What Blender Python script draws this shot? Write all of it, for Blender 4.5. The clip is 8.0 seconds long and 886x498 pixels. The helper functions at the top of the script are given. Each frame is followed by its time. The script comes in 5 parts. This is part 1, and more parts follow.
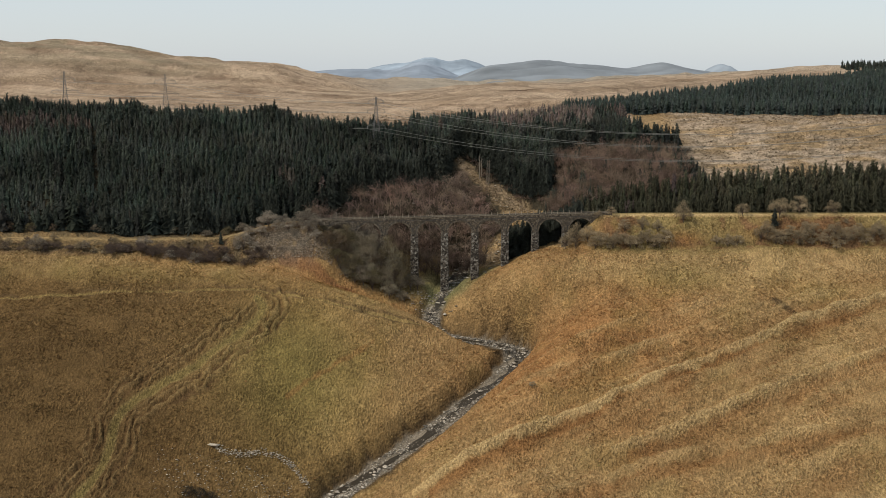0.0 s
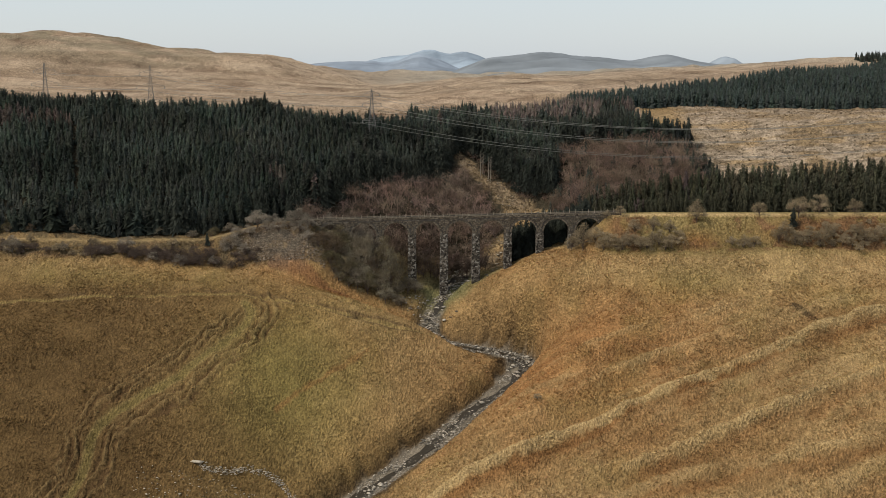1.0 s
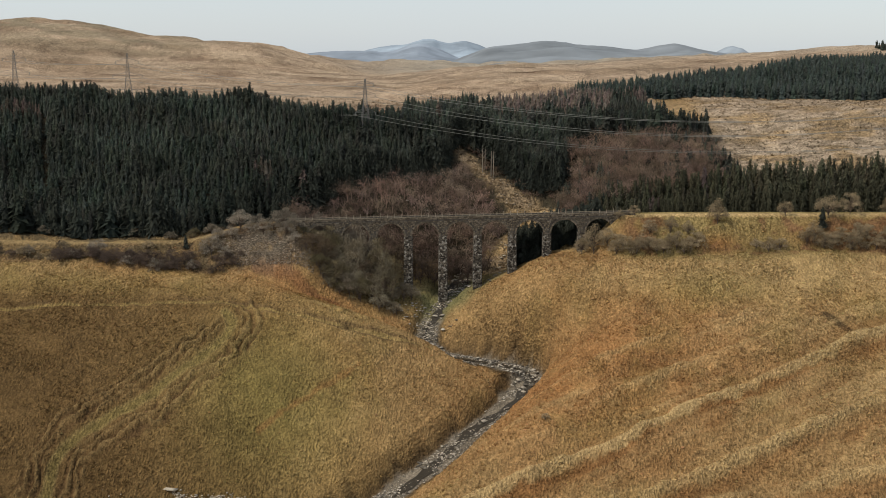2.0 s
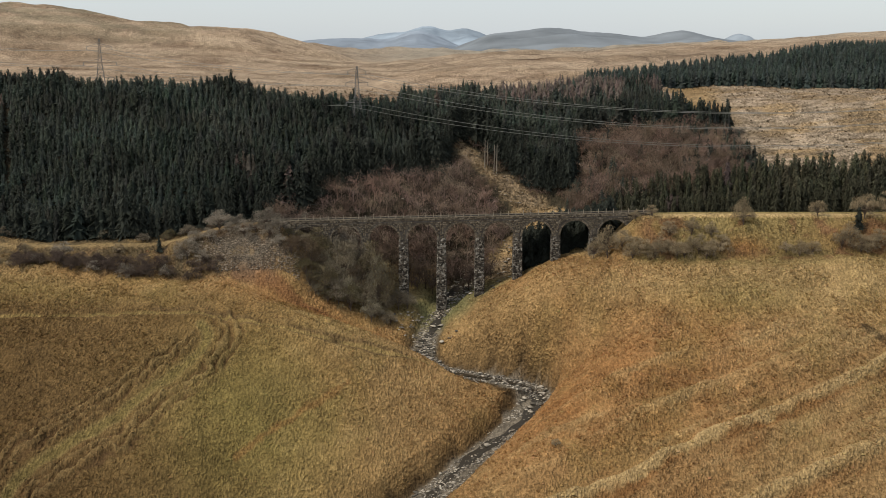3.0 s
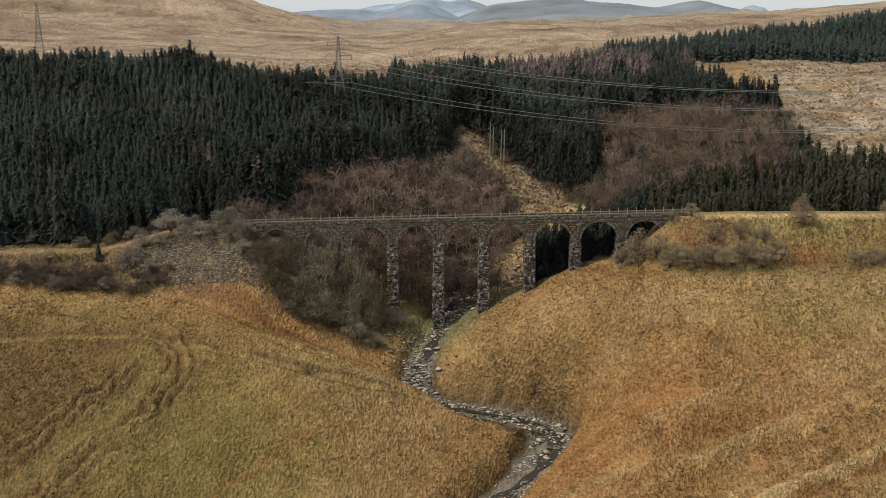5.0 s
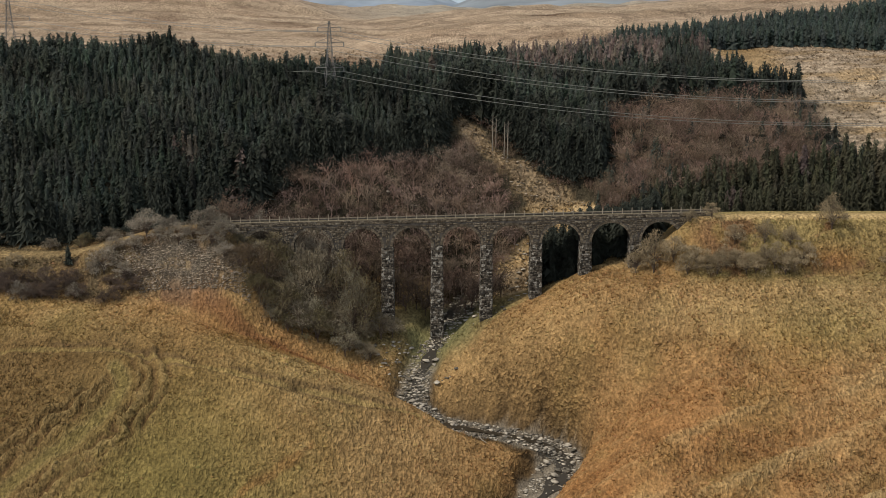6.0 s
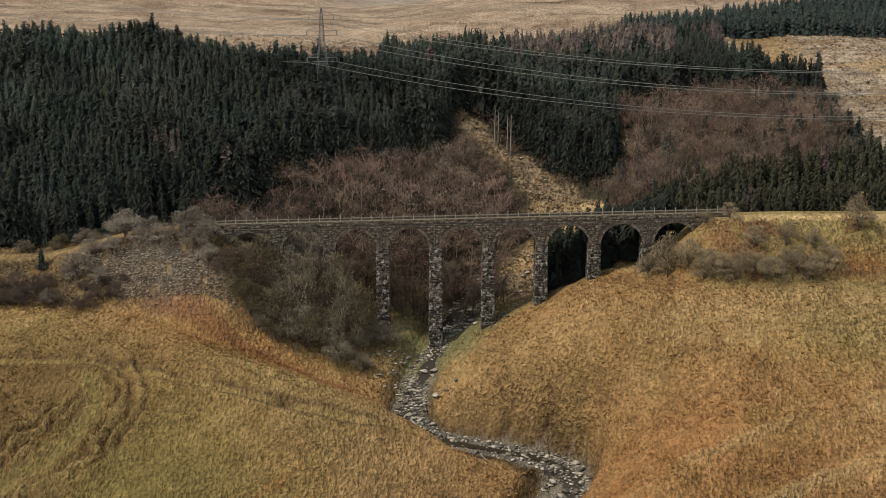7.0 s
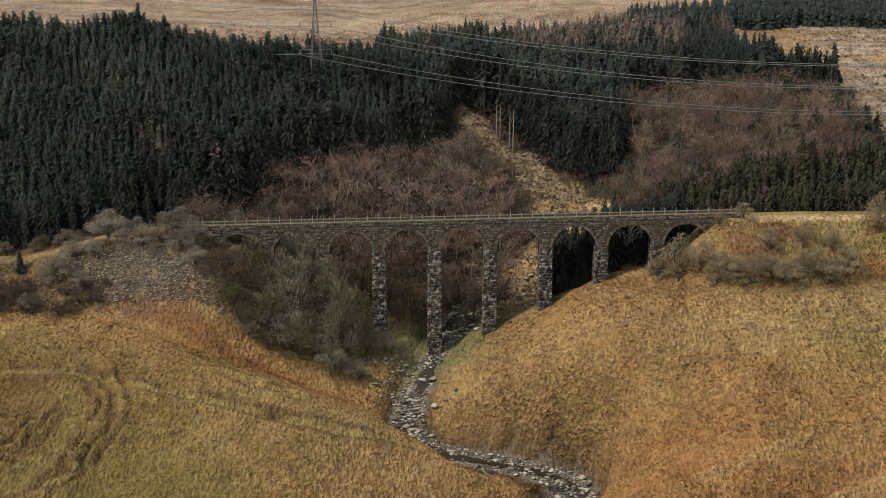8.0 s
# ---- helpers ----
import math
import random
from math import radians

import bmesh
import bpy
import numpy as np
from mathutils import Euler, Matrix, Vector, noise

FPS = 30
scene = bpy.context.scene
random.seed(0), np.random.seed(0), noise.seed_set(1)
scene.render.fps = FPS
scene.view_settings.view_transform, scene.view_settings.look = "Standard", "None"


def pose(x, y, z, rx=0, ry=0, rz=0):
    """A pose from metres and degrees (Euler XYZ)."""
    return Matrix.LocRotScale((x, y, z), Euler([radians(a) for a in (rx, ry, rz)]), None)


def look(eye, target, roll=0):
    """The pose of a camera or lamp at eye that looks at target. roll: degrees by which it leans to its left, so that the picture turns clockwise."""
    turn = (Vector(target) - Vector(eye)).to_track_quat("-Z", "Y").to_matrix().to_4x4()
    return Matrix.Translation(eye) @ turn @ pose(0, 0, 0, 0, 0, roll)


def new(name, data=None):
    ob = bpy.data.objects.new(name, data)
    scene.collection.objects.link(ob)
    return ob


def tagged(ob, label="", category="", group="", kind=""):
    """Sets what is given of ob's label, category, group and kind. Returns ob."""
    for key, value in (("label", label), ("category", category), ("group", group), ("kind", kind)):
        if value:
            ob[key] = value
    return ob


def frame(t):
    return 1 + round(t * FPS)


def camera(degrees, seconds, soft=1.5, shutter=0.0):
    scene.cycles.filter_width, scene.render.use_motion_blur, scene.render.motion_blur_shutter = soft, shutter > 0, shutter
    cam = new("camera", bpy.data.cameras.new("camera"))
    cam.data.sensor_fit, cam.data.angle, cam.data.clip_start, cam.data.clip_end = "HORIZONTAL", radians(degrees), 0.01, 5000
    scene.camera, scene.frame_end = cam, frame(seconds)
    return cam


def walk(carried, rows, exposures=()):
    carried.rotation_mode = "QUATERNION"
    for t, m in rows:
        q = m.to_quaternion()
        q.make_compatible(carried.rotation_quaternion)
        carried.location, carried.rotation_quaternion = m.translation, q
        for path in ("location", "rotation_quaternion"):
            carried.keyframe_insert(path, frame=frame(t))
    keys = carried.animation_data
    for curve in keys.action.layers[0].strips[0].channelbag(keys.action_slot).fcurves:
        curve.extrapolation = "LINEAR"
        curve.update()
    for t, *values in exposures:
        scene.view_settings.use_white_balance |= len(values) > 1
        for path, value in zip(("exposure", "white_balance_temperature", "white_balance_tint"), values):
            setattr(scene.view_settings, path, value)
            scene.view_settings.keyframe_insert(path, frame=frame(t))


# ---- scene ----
cam = camera(41.5, 8.0, soft=0.6)
# seconds, x, y, z, pitch in degrees
ROWS = [
    (0.0, 0.0, -0.06, 80.35, -8.804),
    (0.5, 0.12, 10.13, 80.07, -8.946),
    (1.0, 0.27, 23.7, 79.60, -9.129),
    (1.5, 0.45, 39.31, 79.02, -9.338),
    (2.0, 0.64, 55.94, 78.36, -9.572),
    (2.5, 0.84, 72.85, 77.68, -9.825),
    (3.0, 1.03, 89.53, 76.98, -10.097),
    (3.5, 1.22, 105.58, 76.31, -10.388),
    (4.0, 1.39, 120.76, 75.71, -10.697),
    (4.5, 1.56, 134.89, 75.16, -11.017),
    (5.0, 1.71, 147.85, 74.56, -11.320),
    (5.5, 1.84, 159.59, 74.03, -11.619),
    (6.0, 1.96, 170.06, 73.59, -11.910),
    (6.5, 2.07, 179.24, 73.23, -12.186),
    (7.0, 2.16, 187.14, 72.93, -12.439),
    (7.5, 2.24, 193.8, 72.69, -12.666),
    (8.0, 2.3, 199.3, 72.52, -12.863),
]
walk(cam, [(t, pose(x, y, z, 90 + pitch, 0, 0)) for t, x, y, z, pitch in ROWS], exposures=[(0.0, 0.27), (8.0, 0.33)])

# ---- light ----
SUN_EL, SUN_AZ = 52.0, -120.0   # degrees; azimuth from +y towards +x
world = bpy.data.worlds.new("sky")
scene.world = world
world.use_nodes = True
wn, wl = world.node_tree.nodes, world.node_tree.links
sky = wn.new("ShaderNodeTexSky")
sky.sky_type, sky.sun_disc = "NISHITA", False
sky.sun_elevation, sky.sun_rotation = radians(SUN_EL), radians(SUN_AZ)
sky.air_density, sky.dust_density, sky.ozone_density = 1.0, 0.8, 1.0
# a thin even layer of high cloud over the clear sky
cloud = wn.new("ShaderNodeTexNoise")
cloud.inputs["Scale"].default_value, cloud.inputs["Detail"].default_value = 1.6, 3.0
veil = wn.new("ShaderNodeMix")
veil.data_type = "RGBA"
wcoord = wn.new("ShaderNodeTexCoord")
wl.new(wcoord.outputs["Generated"], cloud.inputs["Vector"])
cover = wn.new("ShaderNodeMapRange")
cover.inputs["To Min"].default_value, cover.inputs["To Max"].default_value = 0.62, 0.92
wl.new(cloud.outputs[0], cover.inputs["Value"])
wl.new(cover.outputs[0], veil.inputs[0])
wl.new(sky.outputs[0], veil.inputs[6])
veil.inputs[7].default_value = (3.52, 3.84, 4.18, 1)
wl.new(veil.outputs[2], wn["Background"].inputs[0])
wn["Background"].inputs[1].default_value = 0.14
sun_data = bpy.data.lights.new("sun", "SUN")
sun_data.energy, sun_data.angle, sun_data.color = 2.6, radians(7), (1.0, 0.91, 0.78)
sun = new("sun", sun_data)
sun_dir = Vector((math.sin(radians(SUN_AZ)) * math.cos(radians(SUN_EL)), math.cos(radians(SUN_AZ)) * math.cos(radians(SUN_EL)), math.sin(radians(SUN_EL))))
sun.matrix_world = look(sun_dir * 900, (0, 0, 0))

# ---- the lie of the land ----
def hash2(ix, iy, seed):
    h = (ix.astype(np.int64) * 374761393 + iy.astype(np.int64) * 668265263 + seed * 1442695041) & 0xFFFFFFFF
    h = ((h ^ (h >> 13)) * 1274126177) & 0xFFFFFFFF
    return ((h ^ (h >> 16)) & 0xFFFF) / 65535.0


def vnoise(x, y, seed=0):
    """Smooth value noise, 0 to 1."""
    ix, iy = np.floor(x), np.floor(y)
    fx, fy = x - ix, y - iy
    fx, fy = fx * fx * (3 - 2 * fx), fy * fy * (3 - 2 * fy)
    a, b = hash2(ix, iy, seed), hash2(ix + 1, iy, seed)
    c, d = hash2(ix, iy + 1, seed), hash2(ix + 1, iy + 1, seed)
    return (a + (b - a) * fx) * (1 - fy) + (c + (d - c) * fx) * fy


def fbm(x, y, seed=0, octaves=4):
    total, amp, norm = 0.0, 1.0, 0.0
    for k in range(octaves):
        total, norm = total + amp * vnoise(x * 2 ** k, y * 2 ** k, seed + 7 * k), norm + amp
        amp *= 0.5
    return total / norm


def ramp(v, a, b):
    t = np.clip((v - a) / (b - a), 0, 1)
    return t * t * (3 - 2 * t)


# heights of the hillsides along eight lanes (x over y) at stations ahead
LANES = np.array([-0.575, -0.332, -0.162, -0.041, 0.047, 0.153, 0.323, 0.59])
NEAR = [(-900, -58), (150, -60), (250, -61), (300, -59), (330, -44.9), (360, -20.6), (380, -6.9), (400, 5.0)]
FAR_A = [
    (417, 15.0, 14.2, 12.0, 11.2, 12.8, 15.6, 17.6, 18.4),
    (430, 17.8, 17.2, 15.4, 12.5, 12.5, 17.0, 18.8, 19.6),
    (445, 21.2, 20.8, 20.8, 14.0, 11.9, 20.7, 22.9, 23.3),
    (452.0, 34.6, 33.5, 32.5, 25.6, 21.8, 29.1, 29.1, 29.5),
    (460.8, 50.2, 49.1, 46.5, 36.6, 29.5, 34.6, 34.6, 35.3),
    (473.0, 62.4, 61.3, 58.1, 49.0, 40.1, 42.2, 42.2, 43.4),
    (488.8, 61.1, 60.4, 58.3, 54.2, 48.3, 48.3, 48.2, 49.1),
    (506.2, 59.2, 58.3, 56.6, 55.9, 53.0, 54.9, 56.0, 56.5),
]
FAR_B = [
    (534.2, 60.6, 59.3, 59.3, 58.2, 58.3, 60.0, 60.4, 60.9),
    (569.2, 64.7, 62.5, 62.3, 61.6, 65.2, 66.8, 69.5, 70.9),
    (621.8, 72.0, 68.5, 65.9, 64.2, 69.3, 72.6, 75.9, 77.3),
    (709.2, 100.5, 96.2, 83.0, 66.1, 69.4, 72.7, 79.4, 83.4),
    (884.2, 102.0, 96.7, 77.5, 67.0, 68.5, 72.5, 78.0, 81.5),
    (1609.2, 72.0, 72.0, 72.0, 72.0, 72.0, 72.0, 72.0, 72.0),
    (9000, 60.0, 60.0, 60.0, 60.0, 60.0, 60.0, 60.0, 60.0),
]
STATIONS = np.array([a for a, _ in NEAR] + [r[0] for r in FAR_A + FAR_B], float)
TABLE = np.array([[b] * 8 for _, b in NEAR] + [r[1:] for r in FAR_A + FAR_B], float)
SLOPES = np.zeros_like(TABLE)
_h = np.diff(STATIONS)[:, None]
_d = np.diff(TABLE, axis=0) / _h
SLOPES[1:-1] = np.where(_d[1:] * _d[:-1] > 0, 2 * _d[1:] * _d[:-1] / (_d[1:] + _d[:-1] + 1e-12), 0)

# the stream: y, x, height of the bed
STREAM = np.array([(250, -14, -65), (300, -28.4, -63.5), (325, -37.1, -58.5), (345, -33.5, -51.5), (352, -25.6, -47.7), (360, -15.2, -42.1), (369, -2.6, -35.9),
                   (378, 8.7, -30.0), (388, 19.5, -24.1), (397.6, 26.2, -18.6), (401.8, 22.2, -16.4), (404.4, 12.2, -15.0), (407, 0.8, -13.5), (412, -4.5, -10.5),
                   (420, -2.9, -5.5), (430, 1.3, -0.6), (442, 6.7, 2.8), (448.5, 14.5, 7.8), (453.8, 23.5, 14.7), (460.1, 31.6, 22.9), (466.0, 26.2, 31.2)])
VALLEY = np.array([(-900, -10), (250, -10), (300, -20), (345, -26), (370, -2), (388, 16), (396, 21), (401, 19), (405, 9), (412, -2), (430, 1), (448.5, 12), (460, 28.5), (471.2, 23.5), (9000, 23.5)], float)


def smooth_line(points, steps=6):
    """A Catmull-Rom line through the points."""
    p = np.vstack([points[0], points, points[-1]])
    out = []
    for i in range(1, len(p) - 2):
        for t in np.arange(steps) / steps:
            out.append(0.5 * (2 * p[i] + (p[i + 1] - p[i - 1]) * t + (2 * p[i - 1] - 5 * p[i] + 4 * p[i + 1] - p[i + 2]) * t * t
                              + (3 * p[i] - p[i - 1] - 3 * p[i + 1] + p[i + 2]) * t ** 3))
    return np.array(out + [points[-1]])


def off_line(x, y, line):
    """Distance in plan from a line of (x, y) points, and how far along it, 0 to 1."""
    best, along = np.full(x.shape, 1e9), np.zeros(x.shape)
    n = len(line) - 1
    for i in range(n):
        (ax, ay), (bx, by) = line[i], line[i + 1]
        dx, dy = bx - ax, by - ay
        t = np.clip(((x - ax) * dx + (y - ay) * dy) / (dx * dx + dy * dy + 1e-9), 0, 1)
        d = np.hypot(x - ax - t * dx, y - ay - t * dy)
        near = d < best
        best, along = np.where(near, d, best), np.where(near, (i + t) / n, along)
    return best, along


SHEEP_PATH = np.array([(-165.0, 394.5), (-148.7, 395.2), (-130.0, 396.2), (-111.2, 397.2), (-92.6, 398.6), (-73.6, 399.4), (-64.7, 399.0), (-53.9, 396.8), (-42.0, 394.0), (-27.7, 394.0), (-15.8, 395.6), (-3.0, 398.5)])
RIB_A = np.array([(-8.0, 339.5), (11.2, 344.2), (37.1, 351.0), (69.9, 363.0), (93.0, 372.0), (121.6, 384.5), (148.4, 393.8), (165.0, 399.0)])
RIB_B = np.array([(52.0, 343.0), (70.9, 348.0), (98.5, 357.2), (121.6, 365.2), (141.2, 372.2), (160.0, 379.0)])
RIB_C = np.array([(29.5, 331.2), (62.7, 340.2), (98.2, 345.8), (137.9, 351.5)])
RIB_D = np.array([(56.3, 370.8), (78.0, 379.2), (105.0, 390.0), (130.3, 398.0)])
FIELD_PATH = np.array([(-50.0, 364.0), (-46.0, 367.5), (-35.3, 376.5), (-23.7, 385.5)])
CRACK = np.array([(113.5, 393.2), (116.8, 389.8), (119.6, 387.2)])
TRACK = np.array([(-112.8, 321.2), (-108.8, 330.2), (-102.5, 341.2), (-101.4, 350.8), (-96.7, 356.8), (-82.6, 366.2), (-73.2, 375.0), (-65.0, 382.8), (-61.4, 391.0), (-63.9, 395.0)])
TRACK_LINE = smooth_line(TRACK, 4)
BRACKEN = np.array([(-58.0, 416.2), (-50.0, 415.2), (-41.0, 412.8), (-33.0, 411.2), (-25.0, 410.6), (-17.0, 411.2)])
STREAM_LINE = smooth_line(STREAM)


def stream_width(y):
    """Width of the bed against its usual width."""
    return np.interp(y, [330, 380, 402, 408, 424, 432], [1.1, 1.2, 1.15, 0.92, 0.8, 0.9])


STREAM_XY = STREAM_LINE[:, [1, 0]]


def slope_swells(x, y):
    """Long uneven swells that run with the ribs of the eastern slope, -0.5 to 0.5, fading out beyond it."""
    below = np.interp(x, RIB_A[:, 0], RIB_A[:, 1]) - y
    on = ramp(x, 0, 35) * (1 - ramp(y - np.interp(x, [0, 160], [372, 402]), 0, 16)) * ramp(y, 300, 325)
    return (fbm(x / 34 + 0.3, below / 4.2, 47, 3) - 0.5) * on


def track_furrows(x, y):
    """Distance from the old track, and the wavy ridges (1) and troughs (-1) of rough turf on both sides of it."""
    on = (y > 315) & (y < 402) & (x > -140) & (x < -38)
    d = np.full(x.shape, 99.0)
    along = np.zeros(x.shape)
    d[on], along[on] = off_line(x[on], y[on], TRACK_LINE)
    d = d + (fbm(x / 6, y / 6, 29, 2) - 0.5) * 1.8
    wave = np.cos(2 * math.pi * (d / 2.4 + 2.0 * fbm(x / 5, y / 4, 31, 3))) * (0.55 + 0.9 * fbm(x / 3.5, y / 3, 32, 2))
    band = ramp(d, 2.2, 3.0) * (1 - ramp(d, 7.5, 10.0)) * (1 - ramp(along, 0.965, 1.0))
    return d, wave * band, band


DECK_X0, DECK_Z0, DECK_RISE = 1.3, 26.2, 0.0242
VIA_Y, VIA_L, VIA_R, BAY = 430.0, -44.2, 56.6, 11.2


def deck_z(x):
    return DECK_Z0 + DECK_RISE * (np.clip(x, -60, 75) - DECK_X0)


def base_z(x, y):
    u = np.clip(x / np.maximum(y, 260.0), LANES[0], LANES[-1] - 1e-6)
    j = np.clip(np.searchsorted(LANES, u, side="right") - 1, 0, len(LANES) - 2)
    a = (u - LANES[j]) / (LANES[j + 1] - LANES[j])
    a = a * a * (3 - 2 * a)
    yy = np.clip(y, STATIONS[0], STATIONS[-1] - 1e-6)
    i = np.clip(np.searchsorted(STATIONS, yy, side="right") - 1, 0, len(STATIONS) - 2)
    h = STATIONS[i + 1] - STATIONS[i]
    t = (yy - STATIONS[i]) / h
    h00, h10, h01, h11 = 2 * t ** 3 - 3 * t * t + 1, t ** 3 - 2 * t * t + t, -2 * t ** 3 + 3 * t * t, t ** 3 - t * t
    lane = lambda k: h00 * TABLE[i, k] + h10 * h * SLOPES[i, k] + h01 * TABLE[i + 1, k] + h11 * h * SLOPES[i + 1, k]
    return lane(j) * (1 - a) + lane(j + 1) * a


def ground_z(x, y):
    """Height of the ground."""
    x, y = np.asarray(x, float), np.asarray(y, float)
    z = base_z(x, y)
    # broad and small swellings
    far = ramp(y, 499, 734)
    z = z + (fbm(x / 38, y / 30, 3, 3) - 0.5) * (3.2 + 4 * far) * ramp(y, 250, 330) + (fbm(x / 9, y / 7, 11, 3) - 0.5) * 1.5 + (fbm(x / 3.4, y / 2.2, 13, 2) - 0.5) * 1.3 * (1 - ramp(y, 425, 450))
    # ribs of turf on the far bank
    on = (y > 312) & (y < 408) & (x > -15) & (x < 175)
    rib = np.zeros(x.shape)
    for line, high in ((RIB_A, 1.6), (RIB_B, 1.1), (RIB_C, 0.7), (RIB_D, 0.5)):
        d = np.full(x.shape, 99.0)
        d[on] = off_line(x[on], y[on], line)[0]
        rib = rib + 1.5 * high * (1 - ramp(d + 2.6 * (fbm(x / 6, y / 6, 43, 3) - 0.2), 0.6, 3.2))
    z = z + rib + 2.0 * slope_swells(x, y)
    z = z + (fbm(x / 45, y / 26, 45, 4) - 0.5) * 5 * far
    # the valley
    zs = np.interp(y, STREAM[:, 0], STREAM[:, 2])
    xv = np.interp(y, VALLEY[:, 0], VALLEY[:, 1])
    side = x - xv
    w = np.where(side > 0, np.interp(y, [300, 400, 430, 454], [52, 38, 38, 30]), np.interp(y, [300, 400, 430, 454], [75, 66, 58, 40]))
    t = np.clip(np.abs(side) / w, 0, 1)
    k = 1 - (t * t * (3 - 2 * t)) ** 0.85
    k = k * (1 - ramp(y, 459, 473))
    z = z + (zs + 1.2 - z) * k
    # a small eroded path on the near bank
    on = (y > 384) & (y < 404) & (x > -170) & (x < 2)
    d = np.full(x.shape, 99.0)
    d[on] = off_line(x[on], y[on], SHEEP_PATH)[0]
    z = z - 0.35 * (1 - ramp(d, 0.3, 1.2)) + 0.3 * (1 - ramp(np.abs(d - 1.7), 0.2, 0.9))
    # furrows and rough tussocky ridges beside the old track
    d, wave, band = track_furrows(x, y)
    z = z - 0.35 * (1 - ramp(d, 1.2, 2.2)) + 0.85 * wave + 0.3 * band
    # the bed
    d, along = off_line(x, y, STREAM_XY)
    bed = np.interp(along, np.linspace(0, 1, len(STREAM_LINE)), STREAM_LINE[:, 2])
    wob = d / stream_width(y) + (fbm(x / 3.0, y / 3.0, 23, 2) - 0.5) * 1.0
    cut = (1 - ramp(wob, 3.9, 6.8)) * (1 - ramp(y, 445, 451)) * ramp(y, 255, 290)
    z = z + (bed - 0.4 - z) * cut
    # railway banks at both ends of the viaduct
    dz = deck_z(x) - 1.0 - 6.0 * ramp(-x, 56, 88)
    end = np.clip(np.minimum(x - (VIA_L - 3.0), (VIA_R + 1.5) - x), 0, 99)
    away = np.hypot(np.maximum(0, np.abs(y - VIA_Y) - 3.2), end)
    bank = dz - away * 0.72 - away ** 2 * 0.035
    z = np.maximum(z, np.where(away < 22, bank, -999))
    outside = (end <= 0) * 1.0
    cutting = (np.abs(y - VIA_Y) < 3.2) & (outside > 0.99)
    return np.where(cutting, np.minimum(z, dz + 0.05), z)


# ---- materials ----
def material(name, rough=0.9):
    m = bpy.data.materials.new(name)
    m.use_nodes = True
    n, l = m.node_tree.nodes, m.node_tree.links
    b = n["Principled BSDF"]
    b.inputs["Roughness"].default_value = rough
    b.inputs["Specular IOR Level"].default_value = 0.08
    return m, n, l, b


def noise_node(n, l, scale, detail=4.0, coords=None):
    t = n.new("ShaderNodeTexNoise")
    t.inputs["Scale"].default_value, t.inputs["Detail"].default_value = scale, detail
    if coords is None:
        coords = n.new("ShaderNodeTexCoord").outputs["Object"]
    l.new(coords, t.inputs["Vector"])
    return t


def mult(n, l, a, fac_socket, low, high):
    """Colour a times a grey between low and high, by a 0 to 1 value."""
    r = n.new("ShaderNodeMapRange")
    r.inputs["From Min"].default_value, r.inputs["From Max"].default_value = 0.3, 0.7
    r.inputs["To Min"].default_value, r.inputs["To Max"].default_value = low, high
    l.new(fac_socket, r.inputs["Value"])
    m = n.new("ShaderNodeVectorMath")
    m.operation = "SCALE"
    l.new(a, m.inputs[0])
    l.new(r.outputs[0], m.inputs["Scale"])
    return m.outputs[0]


def bump(n, l, b, socket, strength, distance):
    t = n.new("ShaderNodeBump")
    t.inputs["Strength"].default_value, t.inputs["Distance"].default_value = strength, distance
    l.new(socket, t.inputs["Height"])
    l.new(t.outputs[0], b.inputs["Normal"])


def tint_material(name, rough=0.9, fine=1.2, coarse=0.12, spread=(0.8, 1.2), relief=0.0, through_light=0.0, mid=0.0):
    """A surface whose colour is carried by the mesh, with grain at two scales."""
    m, n, l, b = material(name, rough)
    a = n.new("ShaderNodeAttribute")
    a.attribute_name = "tint"
    f1, f2 = noise_node(n, l, fine, 5), noise_node(n, l, coarse, 3)
    col = mult(n, l, a.outputs["Color"], f1.outputs[0], *spread)
    col = mult(n, l, col, f2.outputs[0], 0.88, 1.12)
    if mid:
        col = mult(n, l, col, noise_node(n, l, mid, 4).outputs[0], 0.87, 1.13)
    l.new(col, b.inputs["Base Color"])
    if relief:
        bump(n, l, b, f1.outputs[0], 1.0, relief)
    if through_light:
        tr, mx = n.new("ShaderNodeBsdfTranslucent"), n.new("ShaderNodeMixShader")
        mx.inputs[0].default_value = through_light
        l.new(col, tr.inputs["Color"])
        l.new(b.outputs[0], mx.inputs[1])
        l.new(tr.outputs[0], mx.inputs[2])
        l.new(mx.outputs[0], n["Material Output"].inputs["Surface"])
    return m


def plain_material(name, colour, rough=0.8, fine=3.0, spread=(0.8, 1.2), relief=0.0, metal=0.0, random_piece=0.0, island=0.0):
    m, n, l, b = material(name, rough)
    b.inputs["Metallic"].default_value = metal
    rgb = n.new("ShaderNodeRGB")
    rgb.outputs[0].default_value = (*colour, 1)
    f1 = noise_node(n, l, fine, 5)
    col = mult(n, l, rgb.outputs[0], f1.outputs[0], *spread)
    if random_piece:
        o = n.new("ShaderNodeObjectInfo")
        col = mult(n, l, col, o.outputs["Random"], 1 - random_piece, 1 + random_piece)
    if island:
        g = n.new("ShaderNodeNewGeometry")
        col = mult(n, l, col, g.outputs["Random Per Island"], 1 - island, 1 + island)
    l.new(col, b.inputs["Base Color"])
    if relief:
        bump(n, l, b, f1.outputs[0], 1.0, relief)
    return m


